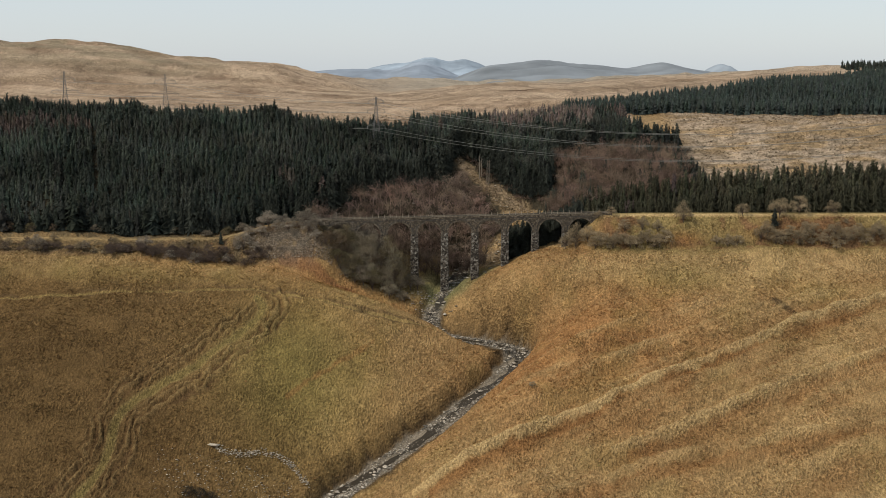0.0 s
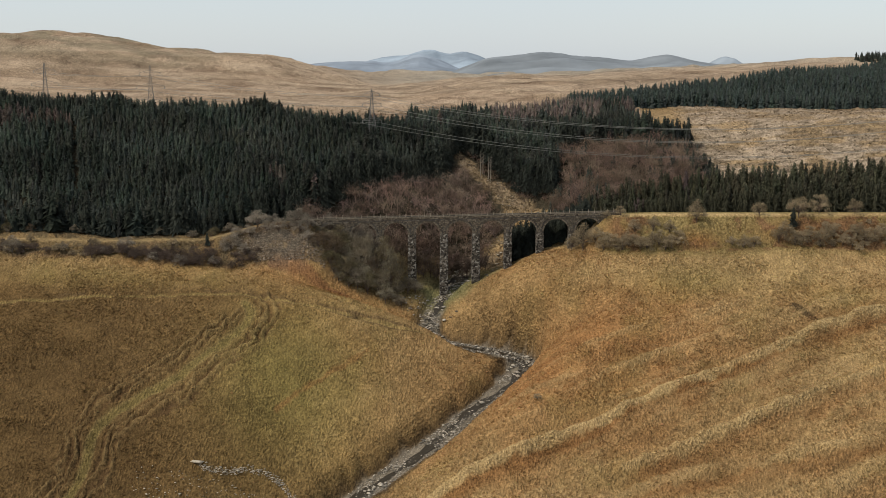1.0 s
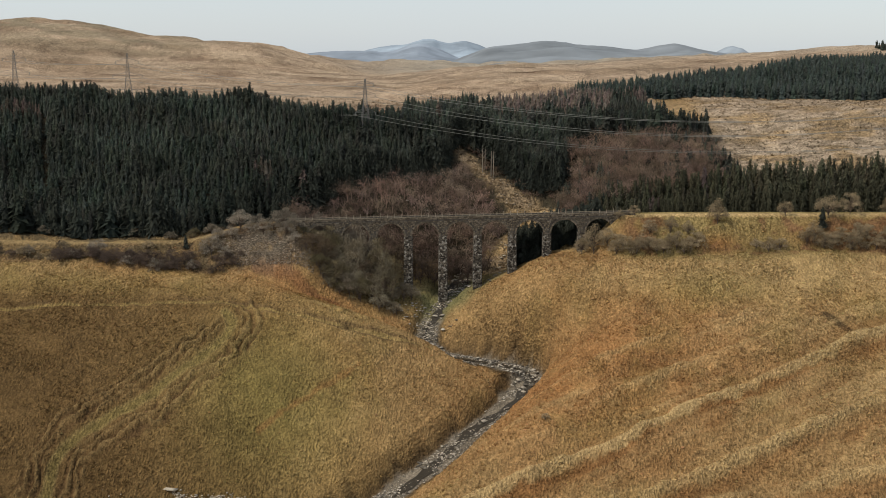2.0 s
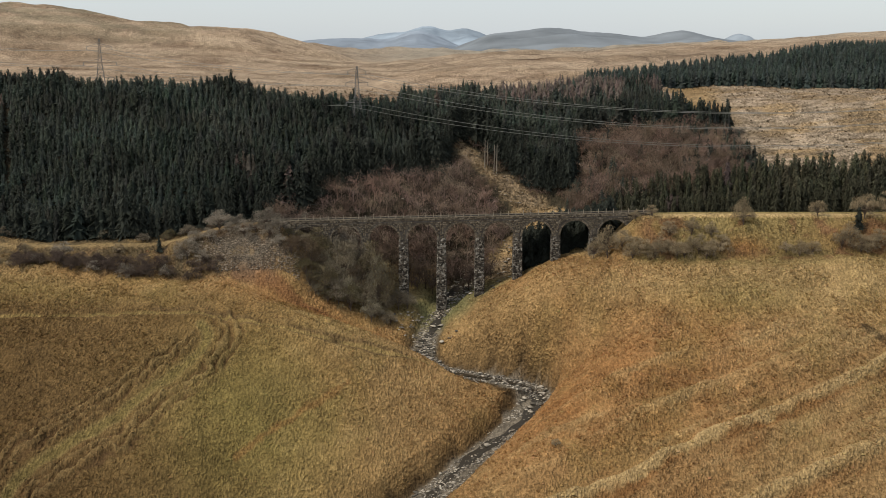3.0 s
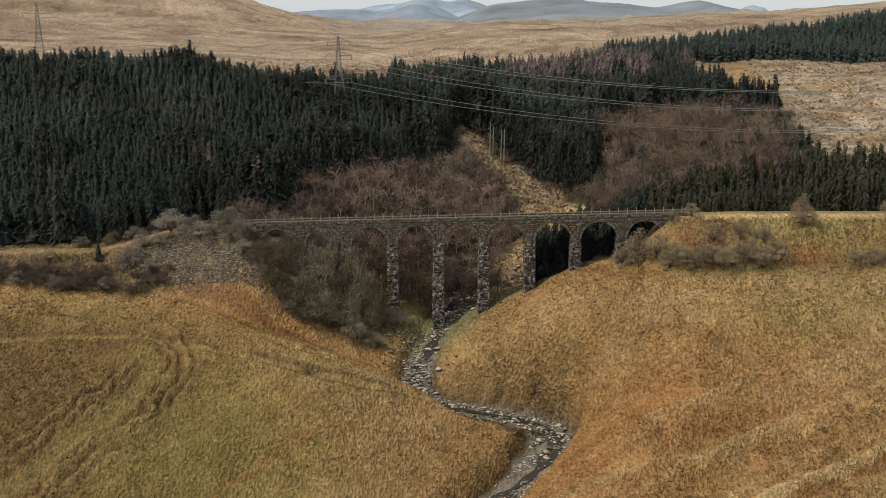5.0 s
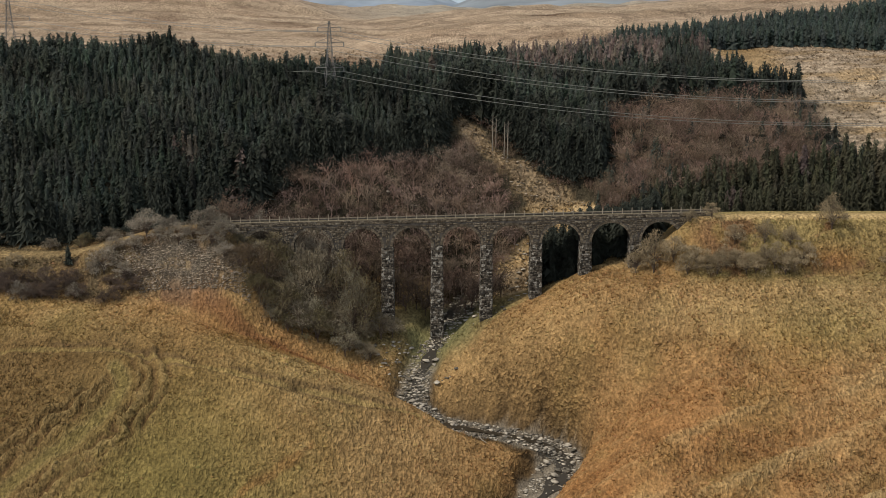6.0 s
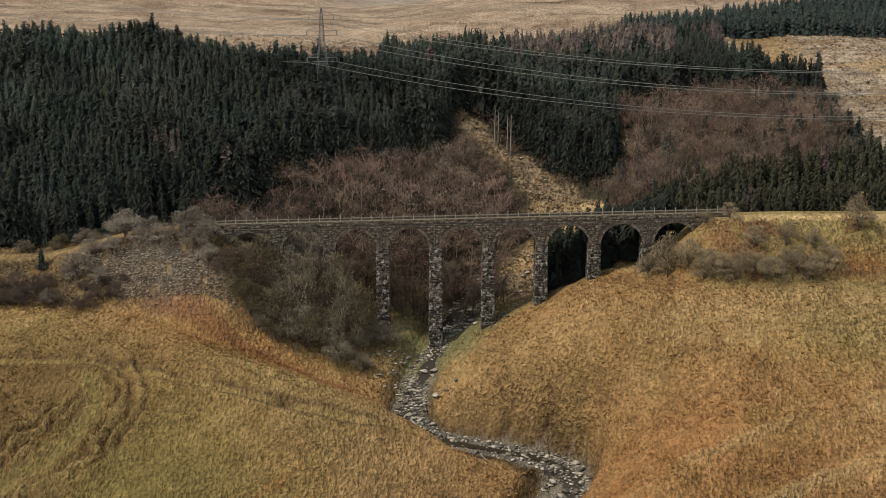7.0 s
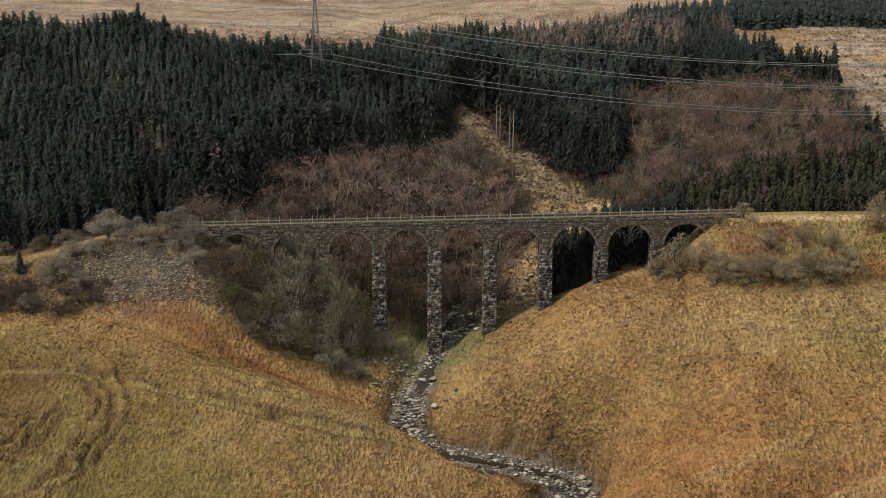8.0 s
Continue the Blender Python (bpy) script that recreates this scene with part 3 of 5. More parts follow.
# ---- the ground, one sheet to the horizon ----
def build_ground():
    ys = np.concatenate([np.linspace(-900, 200, 12), np.arange(220, 300, 8), np.arange(300, 330, 1.5), np.arange(330, 384, 0.6), np.arange(384, 402.4, 0.4), np.arange(402.4, 450, 0.75), np.arange(450, 480, 0.5),
                         np.arange(480, 545, 1.0), np.arange(545, 760, 2.5), np.linspace(760, 1620, 60), np.array([3000, 6000, 9000])])
    us = np.concatenate([np.linspace(-3.2, -0.6, 14)[:-1], np.linspace(-0.6, -0.42, 16)[:-1], np.linspace(-0.42, -0.34, 36)[:-1], np.linspace(-0.34, -0.12, 165)[:-1], np.linspace(-0.12, 0.36, 205)[:-1], np.linspace(0.36, 0.42, 12), np.linspace(0.42, 0.6, 16)[1:], np.linspace(0.6, 3.2, 14)[1:]])
    yy, uu = np.meshgrid(ys, us, indexing="ij")
    xx = uu * np.maximum(yy, 260.0)
    zz = ground_z(xx, yy)
    rows, cols = xx.shape
    i = (np.arange(rows - 1)[:, None] * cols + np.arange(cols - 1)[None]).ravel()
    quads = np.stack([i, i + 1, i + cols + 1, i + cols], 1)
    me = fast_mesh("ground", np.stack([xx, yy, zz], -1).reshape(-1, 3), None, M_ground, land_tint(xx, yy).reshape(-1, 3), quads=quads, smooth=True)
    tagged(new("ground", me), "rolling tussocky moorland turf in straw, rust and green", "moorland", kind="structure")


build_ground()


# ---- far mountains ----
def build_mountain(name, label, x0, x1, y, low, peaks, colour, depth=500.0, seed=0, fine=0.4):
    """A far ridge: peaks are (x, height, half width)."""
    xs, ts = np.linspace(x0, x1, 190), np.linspace(0, 1, 26)
    tt, xx = np.meshgrid(ts, xs, indexing="ij")
    crest = np.zeros_like(xx)
    for px, ph, pw in peaks:
        crest = crest + (ph * np.exp(-(np.abs(xx - px) / pw) ** 1.8)) ** 4
    crest = crest ** 0.25
    crest = crest * (1 + (fbm(xx / (110 * fine), tt * 0 + 3, seed, 5) - 0.5) * 0.20 + (fbm(xx / (22 * fine), tt * 2, seed + 2, 4) - 0.5) * 0.07)
    prof = np.clip(tt * 1.25, 0, 1) ** 0.9 * (1 - 0.5 * ramp(tt, 0.82, 1))
    yy = y + tt * depth - depth * 0.8
    zz = low + crest * prof * (1 + (fbm(xx / (90 * fine), yy / (60 * fine), seed + 5, 5) - 0.5) * 0.6 * (1 - ramp(tt, 0.6, 0.82)))
    rows, cols = xx.shape
    i = (np.arange(rows - 1)[:, None] * cols + np.arange(cols - 1)[None]).ravel()
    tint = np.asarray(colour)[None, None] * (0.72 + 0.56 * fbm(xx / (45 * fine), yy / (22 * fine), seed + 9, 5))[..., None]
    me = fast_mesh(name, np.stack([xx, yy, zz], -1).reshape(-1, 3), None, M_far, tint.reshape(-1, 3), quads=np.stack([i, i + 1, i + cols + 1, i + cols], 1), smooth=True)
    return tagged(new(name, me), label, "mountain", "far mountains")


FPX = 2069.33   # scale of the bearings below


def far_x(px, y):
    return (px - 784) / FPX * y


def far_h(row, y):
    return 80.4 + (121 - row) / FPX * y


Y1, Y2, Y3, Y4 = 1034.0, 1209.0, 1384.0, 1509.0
# haze is put into the ridge colours: bluer, and paler farther off
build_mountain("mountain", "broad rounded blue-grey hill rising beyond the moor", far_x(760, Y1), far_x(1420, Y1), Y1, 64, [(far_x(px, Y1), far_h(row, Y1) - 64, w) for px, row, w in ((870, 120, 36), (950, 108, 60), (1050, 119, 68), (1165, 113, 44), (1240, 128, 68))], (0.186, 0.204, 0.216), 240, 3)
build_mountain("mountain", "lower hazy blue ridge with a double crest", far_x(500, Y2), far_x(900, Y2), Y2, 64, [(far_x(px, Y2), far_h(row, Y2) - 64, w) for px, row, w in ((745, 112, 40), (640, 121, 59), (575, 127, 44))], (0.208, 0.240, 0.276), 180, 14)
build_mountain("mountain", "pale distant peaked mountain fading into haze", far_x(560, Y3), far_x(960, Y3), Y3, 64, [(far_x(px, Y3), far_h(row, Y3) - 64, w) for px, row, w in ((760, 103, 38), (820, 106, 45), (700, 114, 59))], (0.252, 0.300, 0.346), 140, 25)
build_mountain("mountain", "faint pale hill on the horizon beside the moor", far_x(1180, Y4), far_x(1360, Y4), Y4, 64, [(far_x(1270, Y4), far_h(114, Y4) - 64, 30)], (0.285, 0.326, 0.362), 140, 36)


# ---- the viaduct ----
HALF = 1.95            # half the width of the viaduct
PIER_W = 2.5          # pier width at the springing
SPRING = 6.3          # springing below the deck
RADIUS = (BAY - PIER_W) / 2


def courses(a0, a1, z0, z1, inside, rng, long=0.62, high=0.40):
    """Random rubble blocks on a flat face: (a, z, width, height) of each."""
    out, z = [], z0
    while z < z1 - 0.15:
        h = high * rng.uniform(0.55, 1.5)
        a = a0 - rng.uniform(0, long)
        while a < a1:
            w = long * rng.uniform(0.5, 1.5)
            lo, hi = max(a, a0), min(a + w, a1)
            if hi - lo > 0.15 and inside((lo + hi) / 2, z + h / 2) and inside(lo, z + h / 2) and inside(hi, z + h / 2):
                hh = min(h, z1 - z)
                if h > 0.5 and rng.random() < 0.45:
                    cut = hh * rng.uniform(0.35, 0.65)
                    out += [(lo, z, hi - lo, cut), (lo, z + cut, hi - lo, hh - cut)]
                else:
                    out.append((lo, z + rng.uniform(-0.05, 0.05), hi - lo, hh))
            a += w
        z += h
    return out


def stonework(face, place, rng, parent, label="", mat=None):
    """The blocks of one face, too small to pick apart."""
    tagged(mesh_part("stonework", stone_mesh("stonework", face, place, rng, mat or M_stone), parent, label), kind="stuff")


def stone_mesh(name, blocks, place, rng, mat):
    """Blocks laid on a face; place(a, z, out) gives the point at a depth out from it."""
    vs, fs = [], []
    for a, z, w, h in blocks:
        g, d = 0.015, rng.uniform(0.02, 0.13)
        b = 0.04
        j = lambda: rng.uniform(-0.03, 0.03)
        ring0 = [(a + g, z + g), (a + w - g, z + g), (a + w - g, z + h - g), (a + g, z + h - g)]
        ring1 = [(a + g + b + j(), z + g + b + j()), (a + w - g - b + j(), z + g + b + j()), (a + w - g - b + j(), z + h - g - b + j()), (a + g + b + j(), z + h - g - b + j())]
        k = len(vs)
        vs += [place(p, q, -0.02) for p, q in ring0] + [place(p, q, d) for p, q in ring1]
        fs += [(k + 4, k + 5, k + 6, k + 7)] + [(k + i, k + (i + 1) % 4, k + 4 + (i + 1) % 4, k + 4 + i) for i in range(4)]
    return fast_mesh(name, np.array(vs), None, mat, quads=np.array(fs))


def arch_drop(x, cx):
    """Height of the arch's inner curve over the springing, at x."""
    return math.sqrt(max(0.0, RADIUS ** 2 - (x - cx) ** 2))


def build_viaduct():
    rng = random.Random(5)
    via = thing("viaduct", "nine-arched disused railway viaduct of dark weathered rubble stone", "viaduct")
    spring_at = lambda x: float(deck_z(x)) - SPRING
    # piers
    for k in range(1, 9):
        cx = VIA_L + BAY * k
        top = spring_at(cx)
        foot = float(ground_z(cx, VIA_Y)) - 1.5
        foot = min(foot, float(ground_z(cx, VIA_Y - 3)) - 1.0)
        bm = bmesh.new()
        grow = (top - foot) * 0.010
        corners = []
        for z, e in ((foot, grow), (top, 0.0)):
            corners.append([bm.verts.new((cx + sx * (PIER_W / 2 + e), VIA_Y + sy * (HALF + e), z)) for sx, sy in ((-1, -1), (1, -1), (1, 1), (-1, 1))])
        for i in range(4):
            bm.faces.new((corners[0][i], corners[0][(i + 1) % 4], corners[1][(i + 1) % 4], corners[1][i]))
        bm.faces.new(corners[1]), bm.faces.new(corners[0][::-1])
        pier = part("pier", bm, M_mortar, via)
        batter = lambda z: (top - z) / (top - foot) * grow
        front = courses(cx - PIER_W / 2, cx + PIER_W / 2, foot, top, lambda a, z: True, rng)
        stonework(front, lambda a, z, o: (cx + (a - cx) * (1 + 2 * batter(z) / PIER_W), VIA_Y - HALF - batter(z) - o, z), rng, pier, "rough squared rubble with pale lichened faces")
        for sgn in (-1, 1):
            face = courses(-HALF, HALF, foot, top, lambda a, z: True, rng, 0.8, 0.45)
            stonework(face, lambda a, z, o: (cx + sgn * (PIER_W / 2 + batter(z) + o), VIA_Y + a * sgn, z), rng, pier)
    # arches with the walls over them
    for k in range(9):
        xl, xr = VIA_L + BAY * k, VIA_L + BAY * (k + 1)
        cx = (xl + xr) / 2
        s0 = spring_at(cx)
        xs = [xl] + [cx - RADIUS * math.cos(math.pi * i / 24) for i in range(25)] + [xr]
        bm = bmesh.new()
        cols = []
        for x in xs:
            inner = abs(x - cx) <= RADIUS + 1e-6
            zb = s0 + (arch_drop(x, cx) if inner else 0)
            zt = float(deck_z(x)) - 1.0
            cols.append([bm.verts.new((x, VIA_Y + sy * HALF, z)) for sy, z in ((-1, zb), (-1, zt), (1, zt), (1, zb))])
        for a, b in zip(cols, cols[1:]):
            for i in range(4):
                if (a[i].co - b[i].co).length > 1e-5:
                    bm.faces.new((a[i], b[i], b[(i + 1) % 4], a[(i + 1) % 4]))
        bmesh.ops.recalc_face_normals(bm, faces=bm.faces)
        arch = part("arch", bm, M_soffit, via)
        face = courses(xl, xr, s0, float(deck_z(xl)) - 1.05, lambda a, z: math.hypot(a - cx, z - s0) > RADIUS + 0.6 and z > s0, rng)
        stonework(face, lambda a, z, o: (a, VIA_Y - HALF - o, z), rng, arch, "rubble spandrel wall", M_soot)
        # a thin course of mortar behind the spandrel stones
        bm = bmesh.new()
        for a, b in zip(xs, xs[1:]):
            if b - a < 1e-5:
                continue
            za, zb = (s0 + (arch_drop(x, cx) if abs(x - cx) <= RADIUS else 0) for x in (a, b))
            v = [bm.verts.new(p) for p in ((a, VIA_Y - HALF - 0.012, za), (b, VIA_Y - HALF - 0.012, zb), (b, VIA_Y - HALF - 0.012, float(deck_z(b)) - 1.0), (a, VIA_Y - HALF - 0.012, float(deck_z(a)) - 1.0))]
            bm.faces.new(v)
        part("mortar_face", bm, M_mortar, arch)
        n = 30
        bm = bmesh.new()
        for i in range(n):
            a0, a1 = math.pi * (i + 0.06) / n, math.pi * (i + 0.94) / n
            out = rng.uniform(0.03, 0.09)
            r1 = RADIUS + 0.55 + rng.uniform(-0.05, 0.05)
            pts = []
            for yv in (VIA_Y - HALF - out, VIA_Y - HALF + 0.05):
                for a, r in ((a0, RADIUS), (a1, RADIUS), (a1, r1), (a0, r1)):
                    pts.append(bm.verts.new((cx - r * math.cos(a), yv, s0 + r * math.sin(a))))
            bm.faces.new(pts[:4][::-1])
            for j in range(4):
                bm.faces.new((pts[j], pts[(j + 1) % 4], pts[4 + (j + 1) % 4], pts[4 + j]))
        bmesh.ops.recalc_face_normals(bm, faces=bm.faces)
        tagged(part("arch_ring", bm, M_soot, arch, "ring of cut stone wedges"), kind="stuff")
    # abutments at the ends
    for sgn, x in ((-1, VIA_L), (1, VIA_R)):
        bm = bmesh.new()
        xa, xb = sorted((x, x + sgn * 9))
        foot = float(min(ground_z(x, VIA_Y - 2.5), ground_z(x, VIA_Y + 2.5))) - 5
        add_box(bm, xa, VIA_Y - HALF, foot, xb, VIA_Y + HALF, float(min(deck_z(xa), deck_z(xb))) - 1.02)
        ab = part("abutment", bm, M_mortar, via)
        face = courses(xa, xb, foot, float(min(deck_z(xa), deck_z(xb))) - 1.05, lambda a, z: True, rng)
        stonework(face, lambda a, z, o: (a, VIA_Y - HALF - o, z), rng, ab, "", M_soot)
    # deck, parapets with coping stones, a projecting string course
    def along(y0, y1, d0, d1, x0=VIA_L - 9, x1=VIA_R + 5.8):
        bm = bmesh.new()
        for a in np.arange(x0, x1 - 0.1, 2.0):
            b = min(a + 2.0, x1)
            v = []
            for x in (a, b):
                zt = float(deck_z(x))
                v.append([bm.verts.new(p) for p in ((x, y0, zt + d0), (x, y1, zt + d0), (x, y1, zt + d1), (x, y0, zt + d1))])
            for i in range(4):
                bm.faces.new((v[0][i], v[1][i], v[1][(i + 1) % 4], v[0][(i + 1) % 4]))
        bmesh.ops.remove_doubles(bm, verts=bm.verts, dist=0.001)
        bmesh.ops.recalc_face_normals(bm, faces=bm.faces)
        return bm
    part("deck", along(VIA_Y - HALF + 0.44, VIA_Y + HALF - 0.44, -1.0, -0.42), M_track, via, "grassed-over trackbed")
    for sgn in (-1, 1):
        y0, y1 = sorted((VIA_Y + sgn * HALF, VIA_Y + sgn * (HALF - 0.45)))
        par = part("parapet", along(y0, y1, -0.998, -0.10), M_mortar, via, "low stone parapet wall")
        if sgn < 0:
            face = courses(VIA_L - 9, VIA_R + 5.8, -0.99, -0.14, lambda a, z: True, rng, 0.8, 0.4)
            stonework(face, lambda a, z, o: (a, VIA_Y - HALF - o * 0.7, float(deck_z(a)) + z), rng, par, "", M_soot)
        y0, y1 = sorted((VIA_Y + sgn * (HALF + 0.07), VIA_Y + sgn * (HALF - 0.42)))
        # coping stones one by one
        bm = bmesh.new()
        add_box(bm, 0.015, 0, 0, 1.485, y1 - y0, 0.13, 0.02)
        stone = bpy.data.meshes.new("coping_stone")
        bm.to_mesh(stone)
        bm.free()
        stone.materials.append(M_coping)
        for i, x in enumerate(np.arange(VIA_L - 9, VIA_R + 4.4, 1.5)):
            ob = mesh_part("coping_stone", stone, par)
            ob.matrix_world = Matrix.Translation((x, y0 + rng.uniform(-0.03, 0.03), float(deck_z(x)) - 0.10)) @ pose(0, 0, 0, 0, -math.degrees(math.atan(DECK_RISE)), 0)


build_viaduct()


def build_fence():
    fence = thing("fence", "weathered timber post and wire fence along the viaduct edge", "fence")
    bm = bmesh.new()
    add_box(bm, -0.07, -0.07, 0, 0.07, 0.07, 1.0, 0.012)
    me = bpy.data.meshes.new("post")
    bm.to_mesh(me)
    bm.free()
    me.materials.append(M_wood)
    rng = random.Random(8)
    xs = np.arange(VIA_L - 6, VIA_R + 5, 2.2)
    for x in xs:
        ob = mesh_part("post", me, fence)
        ob.matrix_world = Matrix.Translation((x, VIA_Y - HALF + 0.62, float(deck_z(x)) - 0.2)) @ pose(0, 0, 0, rng.uniform(-3, 3), rng.uniform(-3, 3), rng.uniform(0, 90)) @ Matrix.Diagonal((1, 1, rng.uniform(1.25, 1.6), 1))
    for dz in (0.8,):
        bm = bmesh.new()
        for a, b in zip(xs, xs[1:]):
            add_strut(bm, (a, VIA_Y - HALF + 0.62, float(deck_z(a)) - 0.1 + dz - 0.1), (b, VIA_Y - HALF + 0.62, float(deck_z(b)) - 0.1 + dz - 0.1), 0.004, sides=3)
        part("wire", bm, M_wire, fence)


build_fence()


# ---- unit shapes: conifer, bare tree, bush, tuft, stone ----
def unit_conifer(seed, boughs=210, spread=0.20, ragged=0.25):
    """A spruce: an uneven inner cone of shaded foliage, bristling with separate drooping boughs."""
    r = np.random.RandomState(seed)
    v, f, shade = [], [], []
    for i in range(5):
        w = 2 * math.pi * i / 5
        v.append((0.014 * math.cos(w), 0.014 * math.sin(w), 0))
    v.append((0, 0, 0.97))
    shade += [(1.6, 1.2, 0.9)] * 6
    f += [(i, (i + 1) % 5, 5) for i in range(5)]
    for z0, z1, k in ((0.05, 0.62, 0.70), (0.42, 0.97, 0.62)):
        base, turn = len(v), r.uniform(0, 6.28)
        v.append((r.uniform(-.01, .01), r.uniform(-.01, .01), z1))
        for j in range(7):
            w, d = turn + 2 * math.pi * j / 7, k * spread * (1 - z0) ** 0.72 * r.uniform(0.7, 1.15)
            v.append((d * math.cos(w), d * math.sin(w), z0 + r.uniform(-0.03, 0.05)))
            f.append((base, base + 1 + j, base + 1 + (j + 1) % 7))
        shade += [(1.0, 1.0, 1.0)] * 8
    for k in range(boughs):
        z = 0.06 + 0.9 * ((k + r.uniform(0, 1)) / boughs) ** 1.15
        d = (spread * (1 - z) ** 0.72 + 0.014) * r.uniform(1 - ragged, 1 + ragged)
        w = 2.399 * k + r.uniform(-0.5, 0.5)
        c, t = math.cos(w), math.sin(w)
        half = (0.022 + 0.10 * d) * r.uniform(0.7, 1.3) * math.sqrt(90.0 / (boughs + 10))
        q, drop, roll = d * r.uniform(0.25, 0.5), d * r.uniform(-0.15, 0.5), half * r.uniform(-0.9, 0.9)
        b = len(v)
        v += [(c * q - t * half, t * q + c * half, z + 0.03 + roll), (c * q + t * half, t * q - c * half, z + 0.03 - roll), (c * d, t * d, z - drop)]
        f.append((b, b + 1, b + 2))
        shade += [(r.uniform(0.75, 1.3),) * 3] * 3
    return np.array(v), np.array(f), np.array(shade)


def unit_bare_tree(seed, twigs=350, width=0.36, low=0.18, thick=0.005, length=(0.05, 0.15), clump=0.0):
    r = np.random.RandomState(seed)
    a, b, r0, r1 = [(0, 0, -0.02)], [(r.uniform(-.02, .02), r.uniform(-.02, .02), 0.55)], [0.022], [0.012]
    tips = []
    for k in range(12 if clump else 9):
        w = 2.4 * k + r.uniform(-0.4, 0.4)
        z0 = r.uniform(0.15, 0.5)
        d = width * r.uniform(0.45, 0.95)
        z1 = min(0.96, z0 + r.uniform(0.2, 0.5))
        a.append((0, 0, z0)), b.append((d * math.cos(w), d * math.sin(w), z1)), r0.append(0.011), r1.append(0.004)
        tips.append((d * math.cos(w), d * math.sin(w), z1))
    v1, f1 = strut_arrays(a, b, r0, r1, 3)
    w, q = r.uniform(0, 6.283, twigs), r.uniform(0, 1, twigs) ** 0.45
    el = np.arcsin(r.uniform(-0.55, 1, twigs))
    zc = (1 + low) / 2
    p = np.stack([width * q * np.cos(w) * np.cos(el), width * q * np.sin(w) * np.cos(el), zc + (1 - low) / 2 * q * np.sin(el)], 1)
    if clump:
        # most twigs gather round the ends of the limbs
        near = r.randint(0, len(tips), twigs)
        q = np.array(tips)[near] * np.array((1, 1, 0.92)) + r.normal(0, clump, (twigs, 3)) * np.array((1, 1, 0.8))
        q[:, 2] = np.maximum(q[:, 2], 0.03)
        p = np.where((r.uniform(0, 1, twigs) < 0.72)[:, None], q, p)
    out = p - np.array([0, 0, low])
    out /= np.linalg.norm(out, axis=1)[:, None] + 1e-6
    out = out + r.normal(0, 1.3 if clump else 0.7, (twigs, 3))
    out[:, 2] += 0.0 if clump else 0.15
    out /= np.linalg.norm(out, axis=1)[:, None]
    ln = r.uniform(*length, twigs)[:, None]
    side = np.cross(out, r.normal(0, 1, (twigs, 3)))
    side /= np.linalg.norm(side, axis=1)[:, None]
    v2 = np.stack([p - out * ln * 0.5 - side * thick, p - out * ln * 0.5 + side * thick, p + out * ln * 0.5], 1).reshape(-1, 3)
    f2 = np.arange(3 * twigs).reshape(-1, 3) + len(v1)
    v, f = np.vstack([v1, v2]), np.vstack([f1, f2])
    shade = np.ones((len(v), 3))
    shade[:len(v1)] = 0.8
    return v, f, shade, len(v1), len(f1)


